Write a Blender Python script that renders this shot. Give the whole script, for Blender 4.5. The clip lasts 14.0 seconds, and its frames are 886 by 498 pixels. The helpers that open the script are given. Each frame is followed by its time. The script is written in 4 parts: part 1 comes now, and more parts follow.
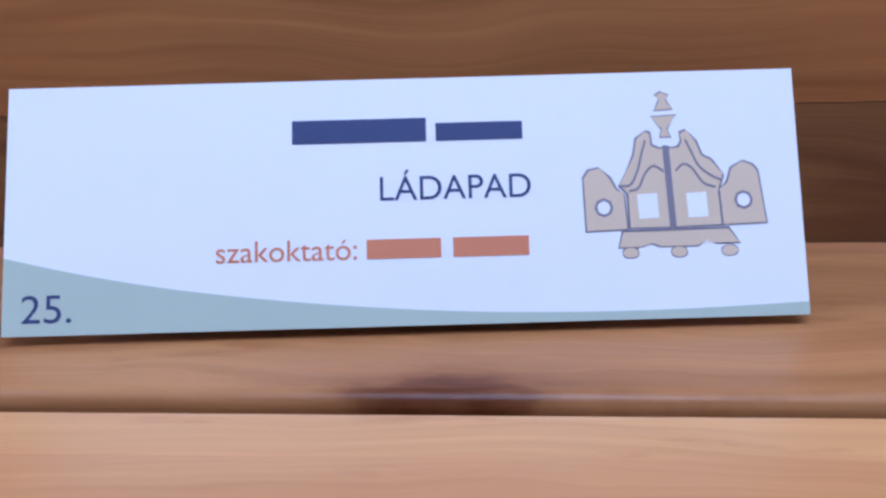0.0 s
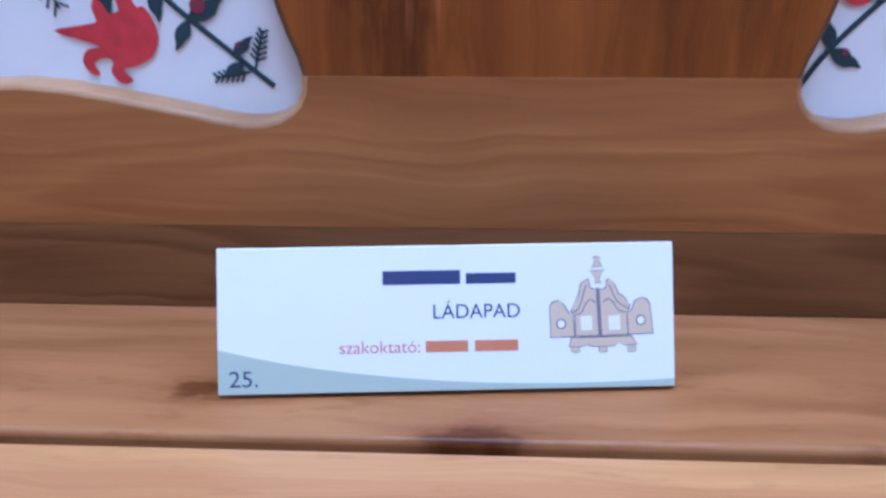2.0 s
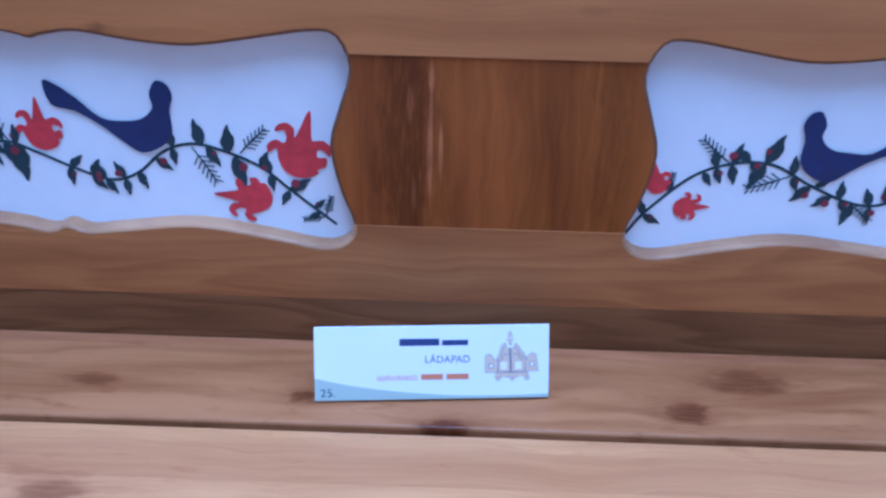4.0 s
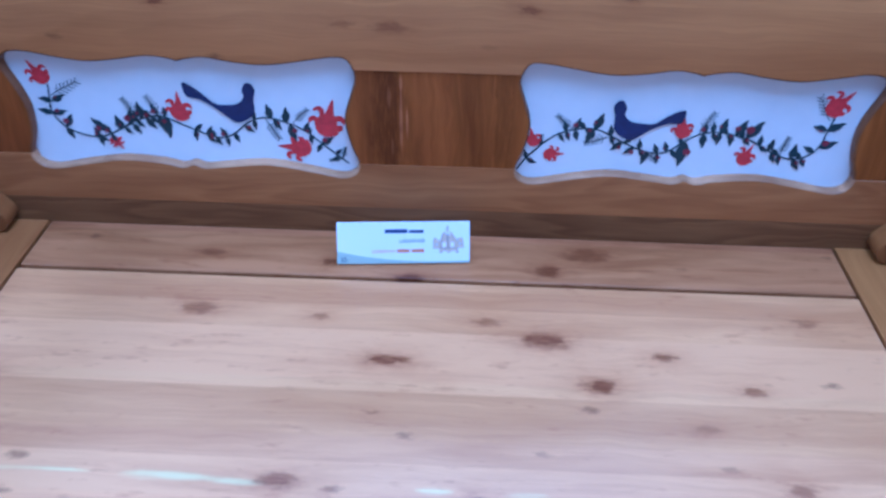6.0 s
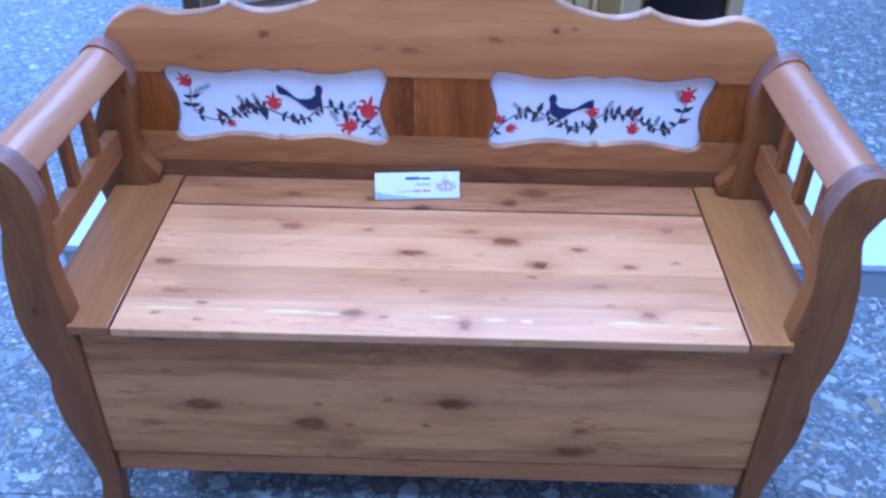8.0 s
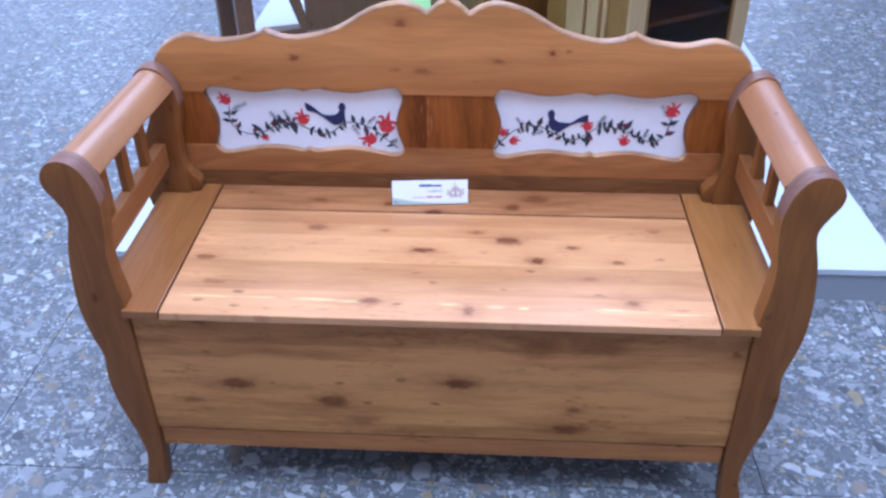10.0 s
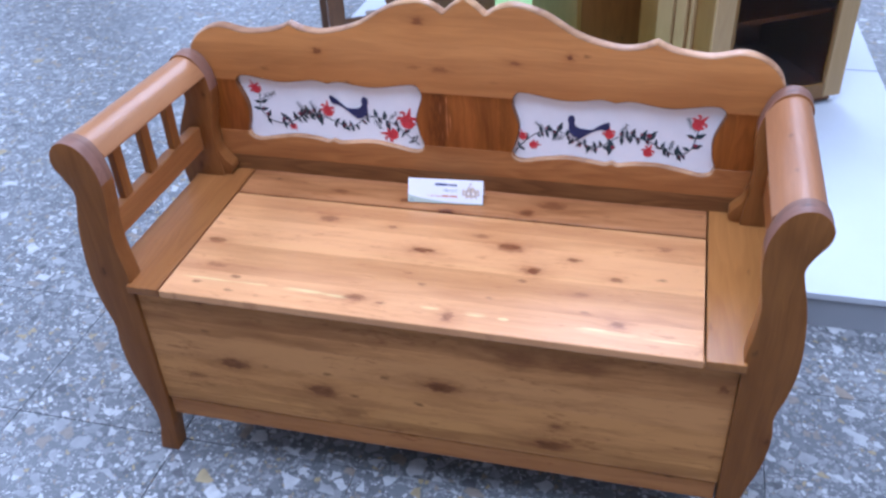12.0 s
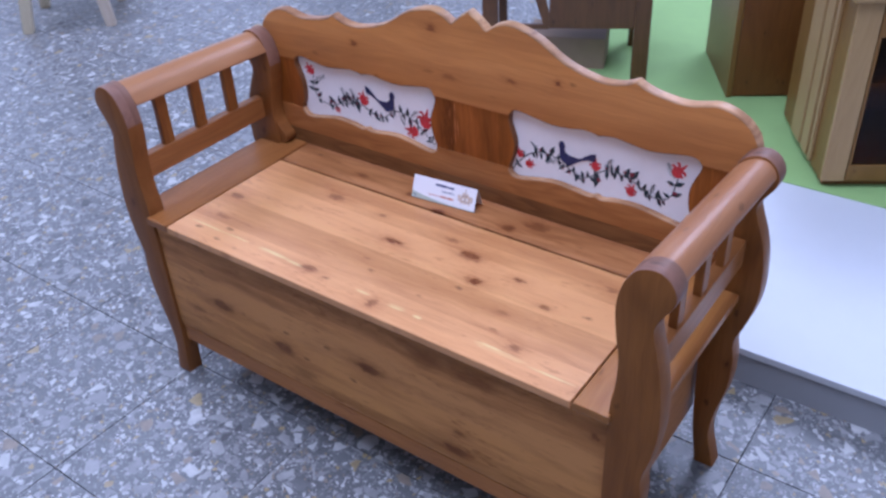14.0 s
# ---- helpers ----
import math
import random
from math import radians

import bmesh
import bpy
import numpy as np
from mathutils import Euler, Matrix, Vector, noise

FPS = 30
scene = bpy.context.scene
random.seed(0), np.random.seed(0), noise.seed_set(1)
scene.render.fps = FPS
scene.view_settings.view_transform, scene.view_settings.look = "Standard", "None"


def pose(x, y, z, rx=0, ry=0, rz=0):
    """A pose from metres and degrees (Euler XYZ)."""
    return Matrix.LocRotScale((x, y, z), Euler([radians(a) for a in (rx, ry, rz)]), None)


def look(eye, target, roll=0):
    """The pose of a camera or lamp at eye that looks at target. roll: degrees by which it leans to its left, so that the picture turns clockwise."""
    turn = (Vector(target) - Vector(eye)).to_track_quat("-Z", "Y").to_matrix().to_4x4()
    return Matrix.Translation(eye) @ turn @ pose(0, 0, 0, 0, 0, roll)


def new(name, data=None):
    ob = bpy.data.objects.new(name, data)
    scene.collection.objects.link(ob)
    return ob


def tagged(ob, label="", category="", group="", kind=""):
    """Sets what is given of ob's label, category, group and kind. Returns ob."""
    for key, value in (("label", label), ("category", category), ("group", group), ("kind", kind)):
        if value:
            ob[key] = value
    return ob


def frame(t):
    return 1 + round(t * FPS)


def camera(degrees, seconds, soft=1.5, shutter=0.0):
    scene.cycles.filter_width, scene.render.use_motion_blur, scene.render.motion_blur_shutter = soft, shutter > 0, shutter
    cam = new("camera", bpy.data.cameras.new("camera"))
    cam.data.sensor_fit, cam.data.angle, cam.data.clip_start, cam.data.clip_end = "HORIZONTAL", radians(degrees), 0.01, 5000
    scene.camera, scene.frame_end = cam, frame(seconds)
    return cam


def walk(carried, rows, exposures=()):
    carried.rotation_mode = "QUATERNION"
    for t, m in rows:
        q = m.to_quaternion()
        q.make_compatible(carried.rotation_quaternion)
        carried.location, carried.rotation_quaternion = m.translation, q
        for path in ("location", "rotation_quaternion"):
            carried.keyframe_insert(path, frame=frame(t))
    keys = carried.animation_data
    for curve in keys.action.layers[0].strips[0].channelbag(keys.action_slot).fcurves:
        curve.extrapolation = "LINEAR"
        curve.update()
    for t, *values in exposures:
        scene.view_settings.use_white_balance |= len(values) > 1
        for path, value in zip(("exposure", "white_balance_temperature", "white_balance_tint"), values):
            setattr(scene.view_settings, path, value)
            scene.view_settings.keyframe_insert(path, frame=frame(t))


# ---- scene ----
cam = camera(53.0, 14.0, soft=2.6, shutter=0.4)
PATH = [
    (0, (-0.0155, -0.2248, 0.5116), (-0.1575, 1.6964, -0.0395), -1.49),
    (0.5, (-0.0094, -0.2226, 0.5134), (-0.2395, 1.6856, -0.0530), -1.93),
    (1, (-0.0098, -0.2393, 0.5254), (-0.2468, 1.6637, -0.0530), -2.06),
    (1.5, (-0.0186, -0.2790, 0.5616), (-0.1510, 1.5963, -0.1240), -0.95),
    (2, (-0.0237, -0.3262, 0.6097), (-0.1120, 1.5211, -0.1520), -0.21),
    (2.5, (-0.0258, -0.3730, 0.6649), (-0.0919, 1.4483, -0.1587), 0.44),
    (3, (-0.0271, -0.4228, 0.7287), (-0.0552, 1.3650, -0.1673), 1.43),
    (5.5, (0.0251, -0.7782, 0.9826), (-0.0282, 0.8977, -0.1075), 0.86),
    (6, (0.0453, -0.9030, 1.0654), (-0.0210, 0.7285, -0.0894), 0.73),
    (6.5, (0.0106, -1.0424, 1.1514), (0.0233, 0.5574, -0.0489), 2.22),
    (7, (-0.0019, -1.1904, 1.2176), (0.0315, 0.4061, 0.0135), 2.49),
    (7.5, (0.0088, -1.3258, 1.2827), (0.0226, 0.2765, 0.0859), 1.77),
    (8, (0.0392, -1.4386, 1.3397), (0.0089, 0.1768, 0.1610), 0.78),
    (10.5, (0.1214, -1.6195, 1.4028), (-0.0225, 0.0271, 0.2768), -1.19),
    (11, (0.1871, -1.6077, 1.4017), (-0.0399, 0.0173, 0.2580), -2.07),
    (11.5, (0.2802, -1.5704, 1.4174), (-0.0560, 0.0209, 0.2536), -2.96),
    (12, (0.3744, -1.5393, 1.4253), (-0.0711, 0.0279, 0.2653), -3.12),
    (12.5, (0.5318, -1.5065, 1.3921), (-0.0829, 0.0372, 0.2790), -3.33),
    (13, (0.7058, -1.4760, 1.3910), (-0.0650, 0.0120, 0.2994), -3.50),
    (13.5, (0.8321, -1.4277, 1.4175), (-0.0530, -0.0173, 0.3097), -3.36),
    (14, (0.9413, -1.3578, 1.4369), (-0.0581, -0.0406, 0.3117), -3.08),
]
EXPOSURES = [  # seconds, stops, kelvin, tint
    (0.0, -0.46, 4780, 13), (1.0, -0.34, 4750, 13), (1.5, -0.4, 4780, 13), (2.0, -0.3, 4550, 13), (2.5, -0.22, 4400, 15), (3.0, -0.4, 4060, 9), (5.5, -0.33, 3750, 13), (6.5, -0.52, 3540, 5), (7.5, -0.22, 3760, 14), (8.2, -0.15, 3950, 18), (10.5, -0.10, 5150, 20), (11.5, -0.12, 5330, 21), (12.5, -0.27, 5050, 14), (13.0, -0.43, 5130, 12), (13.5, -0.52, 5280, 22), (14.0, -0.58, 5400, 27),
]
walk(cam, [(t, look(eye, target, roll)) for t, eye, target, roll in PATH], EXPOSURES)

import mathutils
import mathutils.geometry

# ---- world and light ----
world = bpy.data.worlds.new("sky")
scene.world = world
world.use_nodes = True
wn = world.node_tree.nodes
sky = wn.new("ShaderNodeTexSky")
sky.sky_type, sky.sun_disc = "NISHITA", False
sky.sun_elevation, sky.sun_rotation = radians(38), radians(20)
world.node_tree.links.new(sky.outputs[0], wn["Background"].inputs[0])
wn["Background"].inputs[1].default_value = 0.12


def window_lamp(name, m, w, h, watts, colour):
    lamp = bpy.data.lights.new(name, "AREA")
    lamp.shape, lamp.size, lamp.size_y, lamp.energy, lamp.color = "RECTANGLE", w, h, watts, colour
    ob = new(name, lamp)
    ob.matrix_world = m
    return ob


ROOM = (-6.5, 5.5, -5.0, 7.5, 3.8)  # x0, x1, y0, y1, height
DAY = (0.80, 0.90, 1.06)
LIGHT = 116
BACK_WINDOWS = [(-4.6, 2.6), (-1.4, 2.6), (1.8, 2.6)]   # centre x, width
SIDE_WINDOWS = [(-2.2, 2.6), (1.4, 2.6), (5.0, 2.6)]    # centre y, width
EAST_WINDOWS = [(-2.6, 2.6), (0.8, 2.6)]
SILL, HEAD = 0.9, 3.3
for cx, w in BACK_WINDOWS:
    window_lamp("window_daylight", look((cx, ROOM[3] + 0.05, (SILL + HEAD) / 2), (cx, 0, (SILL + HEAD) / 2 - 1.2)), w - 0.1, HEAD - SILL - 0.1, LIGHT * 0.36, DAY)
for cy, w in SIDE_WINDOWS:
    window_lamp("window_daylight", look((ROOM[0] - 0.05, cy, (SILL + HEAD) / 2), (0, cy, (SILL + HEAD) / 2 - 1.2)), w - 0.1, HEAD - SILL - 0.1, LIGHT * 0.36, DAY)
for cy, w in EAST_WINDOWS:
    window_lamp("window_daylight", look((ROOM[1] + 0.05, cy, (SILL + HEAD) / 2), (0, cy, (SILL + HEAD) / 2 - 1.2)), w - 0.1, HEAD - SILL - 0.1, LIGHT * 0.38, DAY)
ROOF = {-3.6: [0.3], 0.1: [-1.1, 3.5], 2.6: [-0.6]}                 # rooflights: column x, centres y
ROOF_POWER = {0.3: 1.6, -1.1: 1.55, 3.5: 1.60, -0.6: 0.45}
for cx, ys in ROOF.items():
    for cy in ys:
        window_lamp("rooflight_daylight", look((cx, cy, ROOM[4] + 0.1), (cx, cy + 0.001, 0)), 1.5, 2.3, LIGHT * ROOF_POWER[cy], DAY)


# ---- materials ----
def mat(name):
    m = bpy.data.materials.new(name)
    m.use_nodes = True
    return m, m.node_tree, m.node_tree.nodes["Principled BSDF"]


def node(nt, kind, **values):
    n = nt.nodes.new(kind)
    for key, v in values.items():
        if key == "op":
            n.operation = v
        else:
            n.inputs[int(key[1:])].default_value = v
    return n


def math_(nt, op, a, b=None, c=None):
    n = nt.nodes.new("ShaderNodeMath")
    n.operation = op
    for i, v in enumerate((a, b, c)):
        if v is None:
            continue
        if isinstance(v, (int, float)):
            n.inputs[i].default_value = v
        else:
            nt.links.new(v, n.inputs[i])
    return n.outputs[0]


def ramp(nt, fac, stops, smooth=False):
    n = nt.nodes.new("ShaderNodeValToRGB")
    if smooth:
        n.color_ramp.interpolation = "EASE"
    e = n.color_ramp.elements
    while len(e) < len(stops):
        e.new(0.5)
    for i, (p, c) in enumerate(stops):
        e[i].position = p
        e[i].color = (*c, 1) if len(c) == 3 else c
    nt.links.new(fac, n.inputs[0])
    return n.outputs[0]


def grey(v):
    return (v, v, v)


def mix(nt, fac, a, b, kind="MIX"):
    n = nt.nodes.new("ShaderNodeMix")
    n.data_type, n.blend_type = "RGBA", kind
    for sock, v in ((n.inputs[0], fac), (n.inputs[6], a), (n.inputs[7], b)):
        if isinstance(v, (int, float)):
            sock.default_value = v
        elif isinstance(v, tuple):
            sock.default_value = (*v, 1)
        else:
            nt.links.new(v, sock)
    return n.outputs[2]


def combine(nt, x, y, z):
    n = nt.nodes.new("ShaderNodeCombineXYZ")
    for i, v in enumerate((x, y, z)):
        if isinstance(v, (int, float)):
            n.inputs[i].default_value = v
        else:
            nt.links.new(v, n.inputs[i])
    return n.outputs[0]


def noise_tex(nt, vec, scale, detail=3.0, rough=0.55):
    n = nt.nodes.new("ShaderNodeTexNoise")
    n.inputs["Scale"].default_value, n.inputs["Detail"].default_value, n.inputs["Roughness"].default_value = scale, detail, rough
    nt.links.new(vec, n.inputs["Vector"])
    return n.outputs["Fac"]


def bump(nt, bsdf, height, strength, distance):
    n = nt.nodes.new("ShaderNodeBump")
    n.inputs["Strength"].default_value, n.inputs["Distance"].default_value = strength, distance
    nt.links.new(height, n.inputs["Height"])
    nt.links.new(n.outputs[0], bsdf.inputs["Normal"])


def wood(name, light, dark, u=0, v=1, w=2, knots=(), board=0.09, rough=0.36, scale=1.0, streak=(), stain=0.5, seed=0.0, gloss=0.4, figure=0.20, vary=0.30, boards=(), pins=0.78, marks=0.0):
    """Stained pine. u: the axis along the grain, v across it, w through it; knots: (u, v, half length, half width, strength) in metres; boards: (v where a glued board begins, its tone)."""
    m, nt, b = mat(name)
    tc = nt.nodes.new("ShaderNodeTexCoord")
    sep = nt.nodes.new("ShaderNodeSeparateXYZ")
    nt.links.new(tc.outputs["Object"], sep.inputs[0])
    U, V, W = (sep.outputs[i] for i in (u, v, w))
    V0 = V
    swirl, knot = None, None
    wob = noise_tex(nt, combine(nt, math_(nt, "MULTIPLY", U, 30.0), math_(nt, "MULTIPLY", V, 60.0), seed), 1.0, 2)
    wob = math_(nt, "MULTIPLY_ADD", wob, 2.2, 0.0)
    # ragged knots: the place is stirred before the ellipses are drawn, and torn by long flecks
    ragu = noise_tex(nt, combine(nt, math_(nt, "MULTIPLY", U, 70.0), math_(nt, "MULTIPLY", V, 150.0), seed + 4.0), 1.0, 3.0, 0.6)
    ragv = noise_tex(nt, combine(nt, math_(nt, "MULTIPLY", U, 60.0), math_(nt, "MULTIPLY", V, 110.0), seed + 6.0), 1.0, 3.0, 0.6)
    KU = math_(nt, "ADD", U, math_(nt, "MULTIPLY", math_(nt, "SUBTRACT", ragu, 0.5), 0.030))
    KV = math_(nt, "ADD", V, math_(nt, "MULTIPLY", math_(nt, "SUBTRACT", ragv, 0.5), 0.013))
    fleck = noise_tex(nt, combine(nt, math_(nt, "MULTIPLY", U, 45.0), math_(nt, "MULTIPLY", V, 330.0), seed + 2.0), 1.0, 3.0, 0.65)
    smear = None
    for ku, kv, a, c, s in knots:
        du = math_(nt, "MULTIPLY", math_(nt, "SUBTRACT", KU, ku), 1 / a)
        dv = math_(nt, "MULTIPLY", math_(nt, "SUBTRACT", KV, kv), 1 / c)
        d2 = math_(nt, "ADD", math_(nt, "MULTIPLY", du, du), math_(nt, "MULTIPLY", dv, dv))
        d2 = math_(nt, "MULTIPLY", d2, wob)
        f = math_(nt, "DIVIDE", 1.0, math_(nt, "MULTIPLY_ADD", d2, 0.16, 1.0))
        k = math_(nt, "DIVIDE", min(1.0, s * 1.15), math_(nt, "MULTIPLY_ADD", math_(nt, "POWER", d2, 3.0), 1.1, 1.0))
        h = math_(nt, "MULTIPLY", math_(nt, "POWER", math_(nt, "DIVIDE", 1.0, math_(nt, "MULTIPLY_ADD", d2, 0.11, 1.0)), 2.0), s)
        sw = math_(nt, "MULTIPLY", f, c * 0.9)
        swirl = sw if swirl is None else math_(nt, "ADD", swirl, sw)
        knot = k if knot is None else math_(nt, "MAXIMUM", knot, k)
        smear = h if smear is None else math_(nt, "MAXIMUM", smear, h)
    if swirl is not None:
        V = math_(nt, "ADD", V, swirl)
    # a slow wander of the grain
    wander = noise_tex(nt, combine(nt, math_(nt, "MULTIPLY", U, 9.0), math_(nt, "MULTIPLY", V0, 14.0), math_(nt, "MULTIPLY_ADD", W, 3.0, seed + 9.0)), 1.0, 2.0)
    V = math_(nt, "ADD", V, math_(nt, "MULTIPLY", math_(nt, "SUBTRACT", wander, 0.5), 0.022))
    # glued boards, each of its own tone
    cell = math_(nt, "FLOOR", math_(nt, "DIVIDE", math_(nt, "ADD", V0, 10.013 + seed), board))
    wn_ = nt.nodes.new("ShaderNodeTexWhiteNoise")
    wn_.noise_dimensions = "1D"
    nt.links.new(cell, wn_.inputs["W"])
    tone = wn_.outputs["Value"]
    if boards:
        lo, hi = boards[0][0], boards[-1][0] + 0.1
        step = nt.nodes.new("ShaderNodeValToRGB")
        step.color_ramp.interpolation = "CONSTANT"
        el = step.color_ramp.elements
        while len(el) < len(boards):
            el.new(0.5)
        for i, (p, q) in enumerate(boards):
            el[i].position, el[i].color = (p - lo) / (hi - lo), (q, q, q, 1)
        nt.links.new(math_(nt, "MULTIPLY", math_(nt, "SUBTRACT", math_(nt, "MULTIPLY_ADD", ragv, 0.0008, V0), lo), 1 / (hi - lo)), step.inputs[0])
        tone = step.outputs[0]
    vec = combine(nt, math_(nt, "MULTIPLY", U, 1.6 * scale), math_(nt, "MULTIPLY", V, 26.0 * scale), math_(nt, "ADD", math_(nt, "MULTIPLY", W, 26.0 * scale), math_(nt, "MULTIPLY_ADD", tone, 7.0, seed)))
    bands = noise_tex(nt, vec, 1.0, 2.0, 0.5)
    broad = noise_tex(nt, combine(nt, math_(nt, "MULTIPLY", U, 1.2 * scale), math_(nt, "MULTIPLY", V, 10.0 * scale), math_(nt, "MULTIPLY_ADD", tone, 5.0, seed + 1.7)), 1.0, 1.0, 0.4)
    rings = math_(nt, "FRACT", math_(nt, "MULTIPLY_ADD", bands, 4.0, math_(nt, "MULTIPLY", broad, 13.0)))
    rings = math_(nt, "POWER", math_(nt, "MULTIPLY", math_(nt, "MULTIPLY", rings, math_(nt, "SUBTRACT", 1.02, math_(nt, "POWER", rings, 8.0))), 1.25), 1.8)
    fine = noise_tex(nt, combine(nt, math_(nt, "MULTIPLY", U, 7.0), math_(nt, "MULTIPLY", V, 420.0), math_(nt, "MULTIPLY", W, 420.0)), 1.0, 3.0, 0.6)
    blot = noise_tex(nt, combine(nt, math_(nt, "MULTIPLY", U, 4.0), math_(nt, "MULTIPLY", V, 30.0), math_(nt, "ADD", W, seed + 3.0)), 1.0, 4.0, 0.6)
    fac = math_(nt, "ADD", math_(nt, "MULTIPLY", rings, figure), math_(nt, "MULTIPLY", fine, 0.42))
    fac = math_(nt, "ADD", fac, math_(nt, "MULTIPLY", math_(nt, "SUBTRACT", blot, 0.5), stain * 1.7))
    fac = math_(nt, "ADD", fac, math_(nt, "MULTIPLY", math_(nt, "SUBTRACT", tone, 0.5), vary))
    mid = tuple((p + q) / 2 for p, q in zip(light, dark))
    col = ramp(nt, fac, [(0.02, light), (0.38, mid), (0.85, dark)])
    hue = nt.nodes.new("ShaderNodeSeparateColor")
    nt.links.new(wn_.outputs["Color"], hue.inputs[0])
    col = mix(nt, math_(nt, "MULTIPLY", hue.outputs[1], 0.6), col, (1.0, 0.90, 1.02), "MULTIPLY")
    col = mix(nt, math_(nt, "MULTIPLY", hue.outputs[2], 0.5), col, (1.0, 1.03, 0.80), "MULTIPLY")
    pin = nt.nodes.new("ShaderNodeTexVoronoi")
    pin.inputs["Scale"].default_value = 1.0
    nt.links.new(combine(nt, math_(nt, "MULTIPLY", KU, 17.0), math_(nt, "MULTIPLY", KV, 36.0), math_(nt, "MULTIPLY_ADD", W, 4.0, seed)), pin.inputs["Vector"])
    psep = nt.nodes.new("ShaderNodeSeparateColor")
    nt.links.new(pin.outputs["Color"], psep.inputs[0])
    spot = ramp(nt, pin.outputs["Distance"], [(0.06, grey(1)), (0.21, grey(0))])
    spot = math_(nt, "MULTIPLY", spot, math_(nt, "GREATER_THAN", psep.outputs[0], pins))
    col = mix(nt, math_(nt, "MULTIPLY", spot, 0.7), col, tuple(q * 0.5 for q in dark))
    if marks:              # small torn flecks of darker grain, gathered in patches
        near = noise_tex(nt, combine(nt, math_(nt, "MULTIPLY", U, 34.0), math_(nt, "MULTIPLY", V0, 120.0), math_(nt, "MULTIPLY_ADD", W, 6.0, seed + 8.0)), 1.0, 4.0, 0.62)
        far = noise_tex(nt, combine(nt, math_(nt, "MULTIPLY", U, 5.0), math_(nt, "MULTIPLY", V0, 16.0), seed + 5.0), 1.0, 2.0)
        spots = ramp(nt, math_(nt, "MULTIPLY_ADD", far, 0.5, math_(nt, "SUBTRACT", near, 0.25)), [(0.61, grey(0)), (0.74, grey(1))])
        col = mix(nt, math_(nt, "MULTIPLY", spots, marks), col, (dark[0] * 0.85, dark[1] * 0.70, dark[2] * 0.6))
    for su, sv, a, c in streak:     # pale early-wood flecks
        du = math_(nt, "MULTIPLY", math_(nt, "SUBTRACT", U, su), 1 / a)
        dv = math_(nt, "MULTIPLY", math_(nt, "SUBTRACT", V0, sv), 1 / c)
        d2 = math_(nt, "ADD", math_(nt, "MULTIPLY", du, du), math_(nt, "MULTIPLY", dv, dv))
        d2 = math_(nt, "MULTIPLY", d2, wob)
        ring = math_(nt, "MULTIPLY", math_(nt, "SUBTRACT", 1.0, d2), math_(nt, "MULTIPLY_ADD", rings, 1.6, 0.3))
        n = nt.nodes.new("ShaderNodeClamp")
        nt.links.new(ring, n.inputs[0])
        col = mix(nt, math_(nt, "MULTIPLY", n.outputs[0], 0.6), col, tuple(min(0.75, q * 1.7 + 0.05) for q in light))
    if knot is not None:
        torn = ramp(nt, fleck, [(0.30, grey(0.35)), (0.62, grey(1.0))])
        col = mix(nt, math_(nt, "MULTIPLY", math_(nt, "MULTIPLY", smear, torn), 0.66), col, (dark[0] * 0.80, dark[1] * 0.60, dark[2] * 0.5))
        heart = ramp(nt, fleck, [(0.25, grey(0.55)), (0.55, grey(1.0))])
        col = mix(nt, math_(nt, "MULTIPLY", knot, heart), col, (dark[0] * 0.46, dark[1] * 0.31, dark[2] * 0.20))
    nt.links.new(col, b.inputs["Base Color"])
    r = math_(nt, "MULTIPLY_ADD", fine, 0.18, rough - 0.08)
    nt.links.new(r, b.inputs["Roughness"])
    b.inputs["Specular IOR Level"].default_value = gloss
    bump(nt, b, math_(nt, "ADD", fine, math_(nt, "MULTIPLY", rings, 0.6)), 0.25, 0.0006)
    return m


def paint(name, colour, rough=0.5, vary=0.12, scale=40.0, relief=0.0004):
    m, nt, b = mat(name)
    tc = nt.nodes.new("ShaderNodeTexCoord")
    n1 = noise_tex(nt, tc.outputs["Object"], scale, 4.0)
    n2 = noise_tex(nt, tc.outputs["Object"], scale * 0.12, 3.0)
    f = math_(nt, "ADD", math_(nt, "MULTIPLY", n1, 0.5), math_(nt, "MULTIPLY", n2, 0.5))
    lo, hi = tuple(c * (1 - vary) for c in colour), tuple(min(0.9, c * (1 + vary)) for c in colour)
    nt.links.new(ramp(nt, f, [(0.3, lo), (0.7, hi)]), b.inputs["Base Color"])
    nt.links.new(math_(nt, "MULTIPLY_ADD", n1, 0.2, rough - 0.1), b.inputs["Roughness"])
    bump(nt, b, n1, 0.3, relief)
    return m


